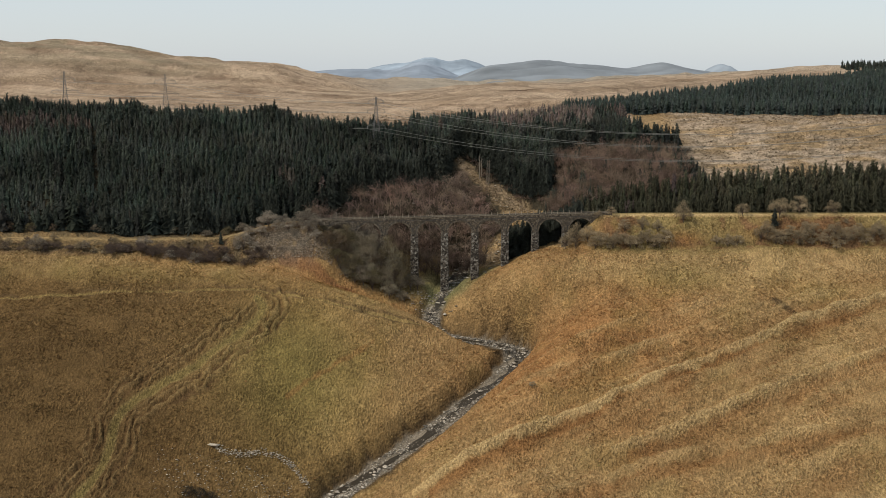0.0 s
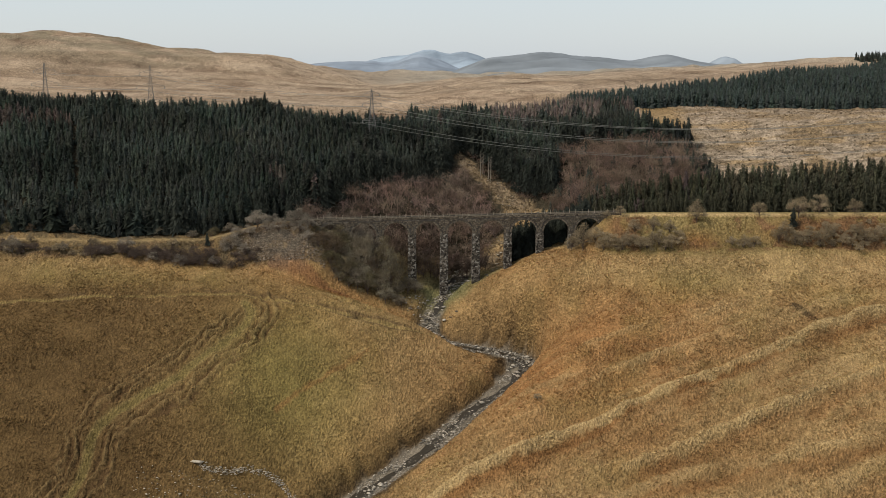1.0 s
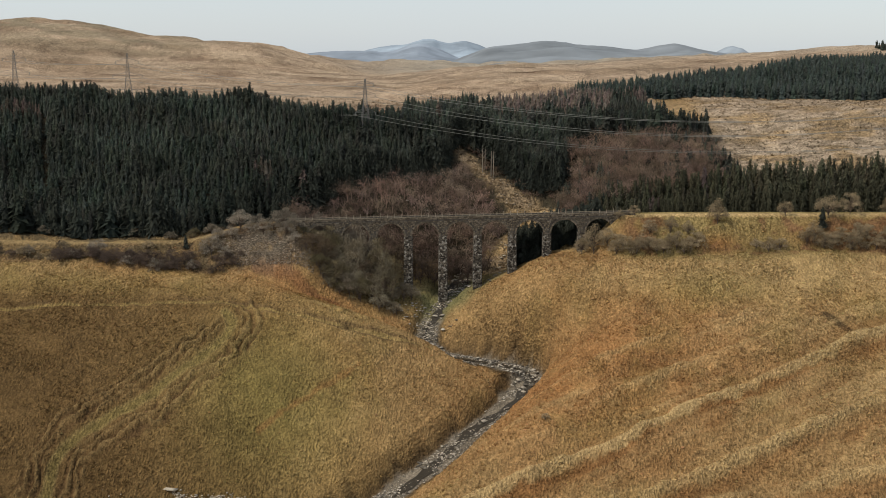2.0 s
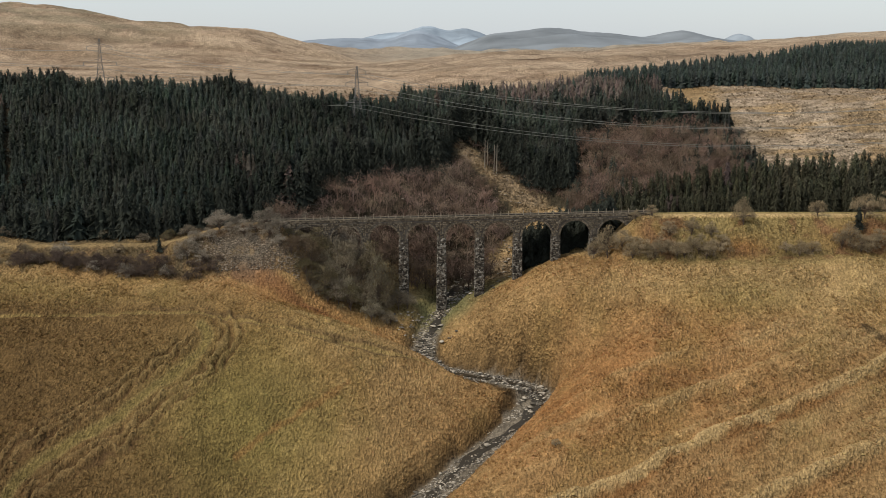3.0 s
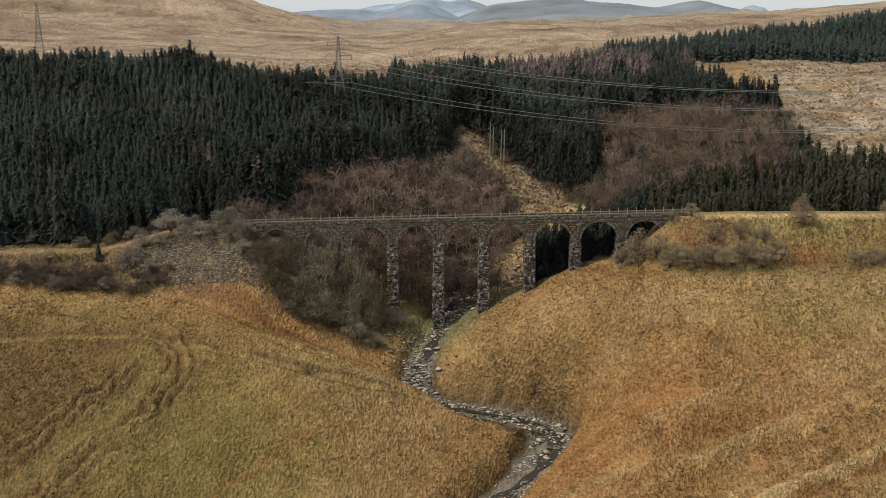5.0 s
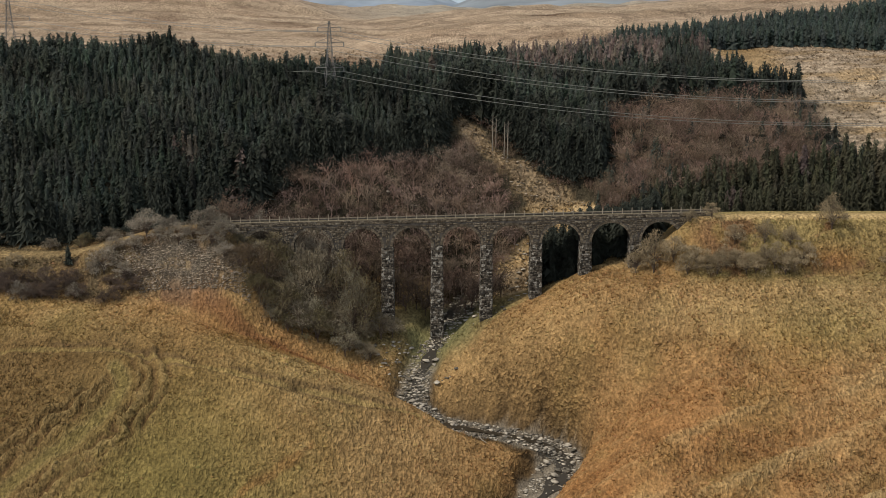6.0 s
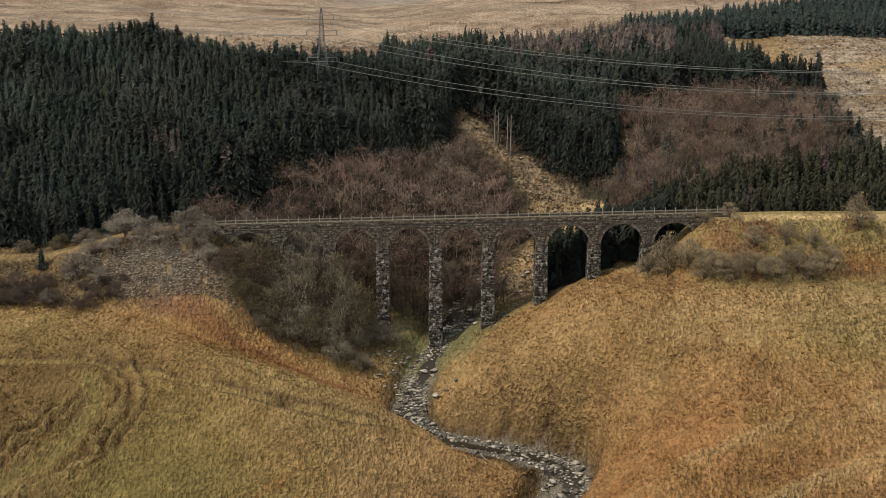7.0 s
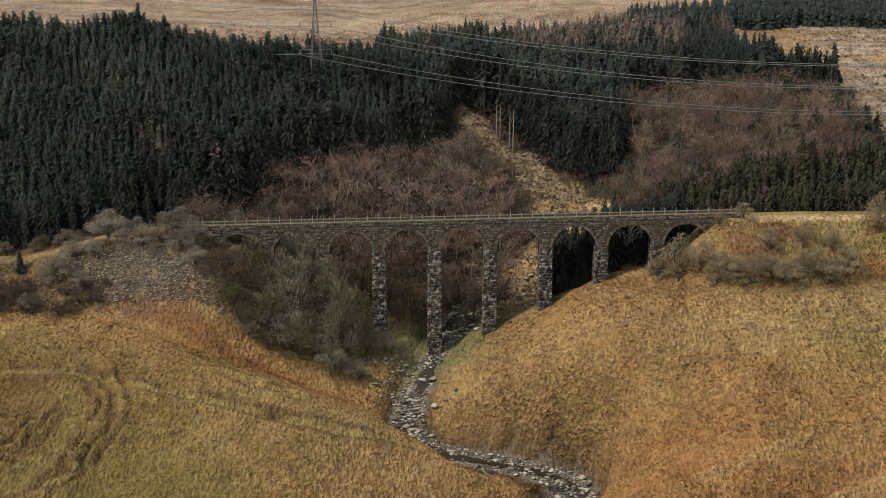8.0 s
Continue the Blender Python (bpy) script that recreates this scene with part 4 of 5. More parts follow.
def unit_round_tree(seed, clumps=9, twigs=1800, width=0.5, low=0.12, thick=0.0045, length=(0.035, 0.09), fill=0.25):
    """A leafless broad tree: forking limbs that end in rounded clumps of fine twigs."""
    r = np.random.RandomState(seed)
    a, b, r0, r1 = [(0, 0, -0.02)], [(r.uniform(-.03, .03), r.uniform(-.03, .03), 0.32)], [0.020], [0.013]
    mid, tone = [], []
    for k in range(clumps):
        w, q = 2.4 * k + r.uniform(-0.5, 0.5), math.sqrt((k + 0.5) / clumps)
        rc = r.uniform(0.13, 0.20)
        c = np.array((width * 0.72 * q * math.cos(w), width * 0.72 * q * math.sin(w), low + 0.7 * rc + (0.98 - low - 1.7 * rc) * (1 - 0.6 * q * q) * r.uniform(fill if k % 2 else 0.65, 1.0)))
        fork = c * np.array((0.35, 0.35, 0)) + np.array((0, 0, 0.22 + 0.3 * c[2]))
        a += [(0, 0, r.uniform(0.08, 0.26)), tuple(fork)]
        b += [tuple(fork), tuple(c)]
        r0 += [0.012, 0.008]
        r1 += [0.008, 0.003]
        for j in range(2):
            e = r.normal(0, 1, 3)
            e[2] = abs(e[2]) * 0.8
            a.append(tuple(c - np.array((0, 0, 0.3 * rc)))), b.append(tuple(c + e / np.linalg.norm(e) * rc * 0.9)), r0.append(0.004), r1.append(0.0015)
        mid.append((*c, rc)), tone.append(r.uniform(0.72, 1.25))
    v1, f1 = strut_arrays(a, b, r0, r1, 3)
    mid, tone = np.array(mid), np.array(tone)
    k = r.randint(0, clumps, twigs)
    out = r.normal(0, 1, (twigs, 3))
    out[:, 2] = np.where(out[:, 2] < -0.7, -out[:, 2], out[:, 2])
    out /= np.linalg.norm(out, axis=1)[:, None]
    p = mid[k, :3] + out * mid[k, 3:] * (r.uniform(0.05, 1, twigs) ** 0.45)[:, None] * np.array((1.1, 1.1, 0.85))
    p[:, 2] = np.maximum(p[:, 2], 0.03)
    way = out + r.normal(0, 0.75, (twigs, 3))
    way[:, 2] += 0.25
    way /= np.linalg.norm(way, axis=1)[:, None]
    ln = r.uniform(*length, twigs)[:, None]
    side = np.cross(way, r.normal(0, 1, (twigs, 3)))
    side /= np.linalg.norm(side, axis=1)[:, None]
    v2 = np.stack([p - way * ln * 0.5 - side * thick, p - way * ln * 0.5 + side * thick, p + way * ln * 0.5], 1).reshape(-1, 3)
    f2 = np.arange(3 * twigs).reshape(-1, 3) + len(v1)
    v, f = np.vstack([v1, v2]), np.vstack([f1, f2])
    shade = np.ones((len(v), 3))
    shade[:len(v1)] = 0.8
    shade[len(v1):] = np.repeat(tone[k] * r.uniform(0.8, 1.2, twigs), 3)[:, None]
    return v, f, shade, len(v1), len(f1)


CONIFERS = [unit_conifer(s) for s in range(6)]
PLAIN_CONIFERS = [unit_conifer(10 + s, 70, 0.24, 0.37) for s in range(8)]
TALL_CONIFERS = [unit_conifer(30 + s, 125, 0.205, 0.3) for s in range(6)]
FAR_CONIFERS = [unit_conifer(20 + s, 24, 0.27, 0.38) for s in range(4)]
BARE = [unit_bare_tree(40 + s, 280, 0.42, 0.12, 0.0062, (0.05, 0.13), 0.085) for s in range(6)]
LOW = [unit_bare_tree(50 + s, 90, 0.6, 0.05, 0.02, (0.1, 0.3)) for s in range(4)]
BUSHY = [unit_round_tree(60 + s, 22, 2050, 0.56, 0.0, 0.0070, (0.035, 0.085), 0.0) for s in range(5)]
SCRUB = [unit_round_tree(70 + s, 18, 2150, 0.48, 0.0, 0.0055, (0.03, 0.07)) for s in range(5)]
SPRUCE_TINT, LARCH_TINT, BIRCH_TINT = np.array((0.064, 0.071, 0.057)), np.array((0.138, 0.112, 0.094)), np.array((0.256, 0.182, 0.138))


def in_strip(x, y, edge, low=True):
    """Whether y lies above (or below) an edge given as (x over y, y) points."""
    e = np.array(edge)
    lim = np.interp(x / y, e[:, 0], e[:, 1])
    return y > lim if low else y < lim


def jittered(x0, x1, y0, y1, step, seed):
    r = np.random.RandomState(seed)
    reach = math.hypot(x1 - x0, y1 - y0) / 2 + step
    g = np.arange(-reach, reach, step)
    gx, gy = np.meshgrid(g, g)
    gx[::2] += step / 2
    gx = (gx + r.uniform(-0.48, 0.48, gx.shape) * step).ravel()
    gy = (gy + r.uniform(-0.48, 0.48, gy.shape) * step).ravel()
    c, s = math.cos(0.52), math.sin(0.52)
    px, py = (x0 + x1) / 2 + gx * c - gy * s, (y0 + y1) / 2 + gx * s + gy * c
    k = (px >= x0) & (px < x1) & (py >= y0) & (py < y1)
    return px[k], py[k], r


def U_(px):
    return (px - 784) / 2045.0


# lower and upper edges of the plantation
EDGE_LOW = [(U_(-900), 434.0), (U_(240), 434.5), (U_(380), 438.0), (U_(480), 444.0), (U_(560), 446.8), (U_(615), 452.4), (U_(640), 455.1), (U_(700), 458.3), (U_(740), 459.7), (U_(790), 463.6), (U_(806), 474.8), (U_(848), 475.4), (U_(862), 471.2), (U_(880), 469.1), (U_(905), 464.2), (U_(972), 461.4), (U_(980), 477.6), (U_(1100), 480.0), (U_(1280), 482.4), (U_(1284), 604.2)]
EDGE_HIGH = [(U_(-900), 474.8), (U_(250), 475.4), (U_(560), 477.6), (U_(690), 480.0), (U_(700), 481.1), (U_(722), 481.1), (U_(728), 504.5), (U_(850), 525.5), (U_(1000), 539.5), (U_(1050), 530.8), (U_(1100), 513.2), (U_(1240), 511.5)]


def plantation():
    x, y, r = jittered(-255, 112, 436, 543, 1.2, 1)
    keep = in_strip(x, y, EDGE_LOW) & in_strip(x, y, EDGE_HIGH, False)
    keep &= ~((np.abs(x / y - U_(176)) < 0.0022) & (y < 466) & (y > 450))
    keep &= (x / y < np.interp(y, [476.5, 485.2, 499.2, 513.2], [U_(1215), U_(1185), U_(1130), U_(1085)]) + (fbm(x / 8, y / 3.5, 36, 2) - 0.5) * 0.008)
    keep &= x / y > -0.46
    keep &= np.hypot(x + 26.7, (y - 469.5) * 1.5) > 1.0
    keep &= r.uniform(0, 1, len(x)) < np.interp(y, [440, 452], [0.32, 1.0])
    # thinner where nobody sees between the crowns
    keep &= (y < 480) | (r.uniform(0, 1, len(x)) < np.where(x / y > U_(1040), 0.75, 0.45))
    x, y = x[keep], y[keep]
    n = len(x)
    h = r.uniform(4.0, 7.4, n) * (0.5 + 0.95 * fbm(x / 14, y / 4.5, 5, 3)) * np.interp(y, [445, 480, 545], [1.0, 0.9, 0.76])
    h = h * np.where((np.abs(x + 26.7) < 5.5) & (np.abs(y - 466.7) < 3), 1.35, 1.0)
    h = h * np.where(r.uniform(0, 1, n) < 0.06, 1.18, 1.0) * (1 + 0.2 * ramp(y, 466, 472))
    h = h * (1 + 0.85 * (1 - ramp(y - np.interp(x / y, *np.array(EDGE_LOW).T), 2, 7)))
    larch = (fbm(x / 15, y / 3, 33, 3) > 0.84) | ((x / y < U_(170)) & (np.abs(y - 467.7 - x * 0.01) < 2.1) & (fbm(x / 8, y / 2, 34, 2) > 0.25)) | ((x / y > U_(865)) & (x / y < U_(1045)) & (y > 505) & (fbm(x / 8, y / 4, 38, 3) > 0.38))
    # nearest rows stand as trees of their own
    lim = np.interp(x / y, *np.array(EDGE_LOW).T)
    front = (y < lim + 1.5) & (x / y > U_(-40)) & (x / y < U_(1000))
    return x, y, h, larch, front, r


def stand_mesh(name, label, x, y, h, tint, kinds, seed, widths=None):
    r = np.random.RandomState(seed)
    n = len(x)
    p = np.stack([x, y, ground_z(x, y) - 0.3], 1)
    v, f, c = scatter(kinds, r.randint(0, len(kinds), n), p, h, r.uniform(0, 6.28, n), tint, r.normal(0, 0.015, (n, 2)), widths)
    return tagged(new(name, fast_mesh(name, v, f, M_needle, c)), label, "forest", kind="stuff")


def vary(tint, n, r, amount=0.25):
    return tint[None] * r.uniform(1 - amount, 1 + amount, (n, 1)) * r.uniform(0.94, 1.06, (n, 3))


x, y, h, larch, front, r = plantation()
tint = vary(SPRUCE_TINT * 1.34, len(x), r, 0.16) * (0.55 + 0.9 * fbm(x / 24, y / 5, 39, 3))[:, None]
tint[:, 0] *= 0.84 + 0.28 * fbm(x / 17, y / 3.5, 44, 3)
tint *= np.interp(h, [3.5, 6.0, 9.5], [1.08, 0.96, 0.56])[:, None]   # shade of the lower forest edge, put into the tint of taller trees
tint[larch] = vary(LARCH_TINT, int(larch.sum()), r) * np.where(y[larch] > 500, 1.4, 1.0)[:, None]
rest, deep = ~front & (y < 480), ~front & (y >= 480)
edge = deep & (x / y > U_(1040))
deep = deep & ~edge
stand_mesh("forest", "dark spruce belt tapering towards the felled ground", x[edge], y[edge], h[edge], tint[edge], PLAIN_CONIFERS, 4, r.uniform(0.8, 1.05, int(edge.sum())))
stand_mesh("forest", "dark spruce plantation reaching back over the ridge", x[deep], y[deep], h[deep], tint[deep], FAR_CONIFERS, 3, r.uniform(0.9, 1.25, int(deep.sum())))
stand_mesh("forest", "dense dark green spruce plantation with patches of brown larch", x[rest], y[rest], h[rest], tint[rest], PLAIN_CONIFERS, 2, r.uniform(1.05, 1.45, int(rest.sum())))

# single trees: the plantation's edge
TREES = {}


def split_tree(key, shape, tint, mats, n_wood_v, n_wood_f):
    """Trunk and crown meshes of one unit tree."""
    v, f, s = shape
    wood = fast_mesh("trunk", v[:n_wood_v], f[:n_wood_f], mats[0])
    crown = fast_mesh("crown", v[n_wood_v:], f[n_wood_f:] - n_wood_v, mats[1], tint * s[n_wood_v:])
    TREES[key] = (wood, crown)


for i, shape in enumerate(CONIFERS):
    split_tree(("spruce", i), shape, SPRUCE_TINT * (0.72 + 0.06 * i), (M_bark, M_needle), 6, 5)
    split_tree(("young", i), shape, SPRUCE_TINT * np.array((1.18, 1.04, 0.84)) * (0.85 + 0.06 * i), (M_bark, M_needle), 6, 5)


def single_tree(key, name, label, category, group, x, y, h, turn, width=1.0, sink=0.2):
    t = thing(name, label, category, group, Matrix.Translation((x, y, float(ground_z(x, y)) - sink)) @ pose(0, 0, 0, 0, 0, turn) @ Matrix.Diagonal((h * width, h * width, h, 1)))
    mesh_part("trunk" if name != "bush" else "stem", TREES[key][0], t)
    mesh_part("crown", TREES[key][1], t)
    return t


idx = np.nonzero(front)[0]
for i in idx[:260]:
    single_tree(("spruce", int(i) % 6), "spruce_tree", "dark green spruce at the plantation edge", "tree", "plantation edge trees", x[i], y[i], h[i], float(r.uniform(0, 360)), float(r.uniform(1.05, 1.4)))

# strip of spruce behind the railway bank
x, y, r = jittered(30, 200, 441, 455.2, 1.75, 3)
keep = (x / y > U_(945)) & (y < np.interp(x / y, [U_(945), U_(1000), U_(1150), U_(1600)], [447.5, 450.3, 453.8, 455.2])) & (y > np.interp(x / y, [U_(945), U_(1100), U_(1600)], [446, 441, 441]))
x, y = x[keep], y[keep]
h = np.interp(x / y, [U_(950), U_(1050), U_(1200), U_(1600)], [6.0, 8.0, 11.0, 13.5]) * r.uniform(0.8, 1.15, len(x))
t1 = vary(SPRUCE_TINT * np.array((1.28, 1.12, 0.90)), len(x), r, 0.3)
brown = fbm(x / 9, y / 9, 35, 2) > 0.9
t1[brown] = vary(LARCH_TINT * 0.8, int(brown.sum()), r)
front = y < 444.2
stand_mesh("forest", "strip of dark young spruce behind the railway bank", x[~front], y[~front], h[~front], t1[~front], TALL_CONIFERS, 6, r.uniform(0.95, 1.3, int((~front).sum())))
for i in np.nonzero(front)[0]:
    single_tree(("young", int(i) % 6), "spruce_tree", "dark green spruce behind the railway bank", "tree", "railway bank spruces", x[i], y[i], h[i], float(r.uniform(0, 360)), float(r.uniform(1.05, 1.4)))

# far plantation on the upland, with haze put into its bluer, lighter tint
x, y, r = jittered(46, 380, 531, 616.5, 1.95, 4)
keep = (x / y > np.interp(y, [531, 555, 604], [U_(985), U_(1000), U_(1150)])) & (y < np.interp(x / y, [U_(1010), U_(1250), U_(1500), U_(1900)], [543, 569, 609.5, 616.5]))
x, y = x[keep], y[keep]
t1 = vary(SPRUCE_TINT * np.array((1.1, 1.22, 1.3)), len(x), r, 0.2)
stand_mesh("forest", "far dark spruce plantation on the upland", x, y, r.uniform(4.6, 6.6, len(x)), t1, FAR_CONIFERS, 7, r.uniform(1.0, 1.4, len(x)))
x, y, r = jittered(238, 358, 692, 707, 2.1, 14)
stand_mesh("forest", "thin dark plantation on the far skyline", x, y, r.uniform(3.4, 5.0, len(x)), vary(SPRUCE_TINT, len(x), r), FAR_CONIFERS, 15, r.uniform(1.0, 1.4, len(x)))
# larches at its near edge
x, y, r = jittered(36, 146, 516, 531, 2.2, 5)
keep = (x / y > U_(880)) & (x / y < U_(1100)) & (fbm(x / 10, y / 5, 37, 2) > 0.42)
x, y = x[keep], y[keep]
stand_mesh("larch_grove", "brown leafless larches among the spruce", x, y, r.uniform(4.7, 7.0, len(x)), vary(LARCH_TINT * 1.1, len(x), r), FAR_CONIFERS, 9, r.uniform(0.9, 1.2, len(x)))


# bare birch woods on the valley sides
def birch_wood(label, x0, x1, y0, y1, test, seed, step=3.1, tall=(4.5, 8.8), tint=BIRCH_TINT, shapes=BARE):
    x, y, r = jittered(x0, x1, y0, y1, step, seed)
    keep = test(x + 9 * (fbm(x / 9, y / 9, seed + 40, 3) - 0.5), y + 7 * (fbm(x / 11, y / 4.5, seed, 3) - 0.5))
    x, y = x[keep], y[keep]
    n = len(x)
    kinds = [b[:3] for b in shapes]
    p = np.stack([x, y, ground_z(x, y) - 0.2], 1)
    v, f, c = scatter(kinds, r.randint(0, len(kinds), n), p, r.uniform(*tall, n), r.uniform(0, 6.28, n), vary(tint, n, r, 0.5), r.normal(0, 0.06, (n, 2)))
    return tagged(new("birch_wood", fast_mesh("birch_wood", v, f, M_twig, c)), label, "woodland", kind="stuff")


birch_wood("leafless purple-brown birch wood on the valley side", -57, 28, 445, 472,
           lambda x, y: ~in_strip(x, y, [(U_(560), 446.8), (U_(615), 452.4), (U_(640), 455.2), (U_(700), 458.3), (U_(740), 459.7), (U_(790), 463.6), (U_(830), 468.5), (U_(900), 469.5)]) & (x / y > U_(575)) & (x / y < np.interp(y, [445.4, 453.8, 460.8, 469.5], [U_(850), U_(885), U_(862), U_(808)])), 21, 1.9, (4.3, 8.2))
birch_wood("leafless brown birch wood below the upper plantation", 37, 98, 448.5, 481,
           lambda x, y: (x / y > np.interp(y, [448.5, 453.8, 460.8, 464.3, 481], [U_(985), U_(968), U_(972), U_(985), U_(980)])) & (x / y < np.interp(y, [453.8, 461.5, 471.3, 481], [U_(1225), U_(1262), U_(1205), U_(1160)])) & (y > np.interp(x / y, [U_(955), U_(1100), U_(1225)], [449.5, 451.7, 453.8])), 22, 1.9, (4.2, 7.8), tint=BIRCH_TINT * np.array((0.86, 0.85, 0.82)))
x, y, r = jittered(38, 109, 449.5, 484, 2.1, 41)
lim = np.interp(y, [453.8, 461.5, 471.3, 483.9], [U_(1235), U_(1272), U_(1215), U_(1165)])
keep = (x / y > U_(965)) & (x / y < lim) & (fbm(x / 6.5, y / 3, 42, 3) > np.minimum(np.interp(x / y, [U_(965), U_(1010)], [0.52, 0.66]), np.interp(lim - x / y, [0.0, 0.02, 0.045], [0.3, 0.4, 0.66])))
x, y = x[keep], y[keep]
stand_mesh("forest", "young dark spruces scattered through the birch wood", x, y, r.uniform(3.2, 7.2, len(x)), vary(SPRUCE_TINT, len(x), r, 0.3), PLAIN_CONIFERS, 43, r.uniform(1.0, 1.4, len(x)))

# low growth between the woods and the open gully
birch_wood("low leafless birch and bramble growth round the gully", 2, 55, 445.3, 480, lambda x, y: (clearing(x, y) < 0.08) & (x / y > U_(800)) & (x / y < U_(1000)), 25, 1.45, (1.5, 3.5), BIRCH_TINT * np.array((0.72, 0.72, 0.66)), LOW)

# trees close behind the arches; the birches there get a darker tint
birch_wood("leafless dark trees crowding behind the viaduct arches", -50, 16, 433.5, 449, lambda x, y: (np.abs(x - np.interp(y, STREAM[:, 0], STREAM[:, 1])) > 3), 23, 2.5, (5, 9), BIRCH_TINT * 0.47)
birch_wood("taller leafless trees rising behind the viaduct parapet", -52, -20, 434, 440, lambda x, y: y > 433, 24, 3.4, (5.5, 9.5), np.array((0.20, 0.18, 0.145)))
x, y, r = jittered(21, 54, 434, 447, 2.1, 8)
for i in range(len(x)):
    if x[i] > 22.5 + (y[i] - 434) * 0.25:
        single_tree(("spruce", i % 6), "spruce_tree", "dense dark spruce close behind the viaduct arches", "tree", "spruces behind the arches", x[i], y[i], float(r.uniform(8.5, 13.0)), float(r.uniform(0, 360)), float(r.uniform(1.2, 1.6)))


# ---- bushes on the banks ----
for i, b in enumerate(BUSHY):
    split_tree(("bush", i), b[:3], np.array((0.262, 0.206, 0.126)) * (0.80 + 0.1 * i), (M_bark, M_twig), b[3], b[4])
for i, b in enumerate(BUSHY):
    split_tree(("grey", i), b[:3], np.array((0.250, 0.215, 0.165)) * (0.74 + 0.12 * i), (M_bark, M_twig), b[3], b[4])
for i, b in enumerate(SCRUB):
    split_tree(("olive", i), b[:3], np.array((0.205, 0.180, 0.122)) * (0.85 + 0.08 * i), (M_bark, M_twig), b[3], b[4])
    split_tree(("scrub", i), b[:3], np.array(((0.128, 0.092, 0.058), (0.170, 0.138, 0.078), (0.196, 0.164, 0.118), (0.114, 0.096, 0.050), (0.236, 0.196, 0.132))[i]), (M_bark, M_twig), b[3], b[4])

for i, b in enumerate(BUSHY):
    split_tree(("brown", i), b[:3], np.array((0.098, 0.072, 0.056)) * (0.75 + 0.14 * i), (M_bark, M_twig), b[3], b[4])

# x, y, height, width over height
BANK_BUSHES = [(-146.7, 417.5, 5.5, 1.1), (-129.8, 419, 3.0, 1.6), (-115.1, 417.5, 3.0, 1.8), (-108.8, 421.5, 5.0, 1.0), (-98.2, 415, 3.2, 2.0), (-88.7, 413.8, 4.0, 2.2), (-77.9, 416, 3.2, 1.9),
               (-72.7, 420.8, 6.0, 1.0), (-64.2, 426.2, 6.4, 1.1), (-56.6, 423.5, 5.2, 1.0), (-50.6, 425.5, 6.0, 1.2), (-46.5, 424.5, 5.0, 1.2)]
BANK_BUSHES_E = [(48.5, 422.2, 11.0, 0.85), (44.8, 423.5, 6.6, 0.85), (52.5, 420.5, 8.0, 0.9), (62.0, 427.0, 4.4, 1.0), (57.0, 426.4, 3.6, 1.1), (87.8, 423.8, 9.2, 0.85), (110, 426.3, 6.0, 0.95), (123.5, 425.6, 9.6, 0.9), (131.0, 427.0, 9.0, 0.85), (143.5, 427.2, 6.4, 0.95),
                 (102.5, 416.8, 5.6, 1.1), (106.2, 417.2, 5.2, 1.1), (98.8, 417.6, 4.4, 1.2), (66.0, 421.4, 5.6, 1.0), (72.5, 421.4, 6.2, 0.95), (78.0, 421.0, 5.0, 1.05)]
# a closed thicket at the foot of the bank, and a long one farther along
BANK_BUSHES_E += [(55.0 + 2.1 * k, 417.2 + 0.7 * math.sin(1.7 * k), 5.9 + 0.8 * math.sin(2.3 * k), 1.08) for k in range(13)]
BANK_BUSHES_E += [(115.0 + 2.7 * k, 418.6 + 1.2 * math.sin(2.1 * k), 6.0 + 0.9 * math.sin(1.3 * k), 1.08) for k in range(20)]
BANK_BUSHES += [(-71, 424.5, 3.6, 1.3), (-66.5, 423.8, 4.2, 1.2), (-61, 424.6, 3.8, 1.4), (-58.5, 425.4, 4.6, 1.1), (-53.5, 424.8, 3.6, 1.4), (-49.0, 423.2, 4.4, 1.2), (-46.0, 421.0, 4.0, 1.3), (-68.0, 419.5, 3.4, 1.5), (-74.5, 421.0, 3.6, 1.4)]
rng = random.Random(11)
for k, (x, y, h, w) in enumerate(BANK_BUSHES + BANK_BUSHES_E):
    wide = w > 1.05
    h, w = (h * 1.3, min(w, 1.1)) if k < len(BANK_BUSHES) else (h, w)
    single_tree(("grey" if k < len(BANK_BUSHES) else "bush", k % 5), "bush", "low spreading leafless thicket on the railway bank" if wide else "rounded leafless grey-brown bush on the railway bank", "bush", "railway bank bushes", x, y, h, rng.uniform(0, 360), w)
# rounded trees that stand behind the west end and show over the parapet
for k, (x, y, over) in enumerate(((-46.5, 434.6, 2.0), (-40.0, 435.4, 2.6), (-33.5, 435.0, 2.8), (-28.0, 435.8, 1.6))):
    h = float(deck_z(x)) + over - float(ground_z(x, y))
    single_tree(("grey", k % 5), "bush", "broad leafless grey tree rising behind the parapet", "tree", "trees behind the parapet", x, y, h, 70.0 * k, min(1.0, 9.0 / h))
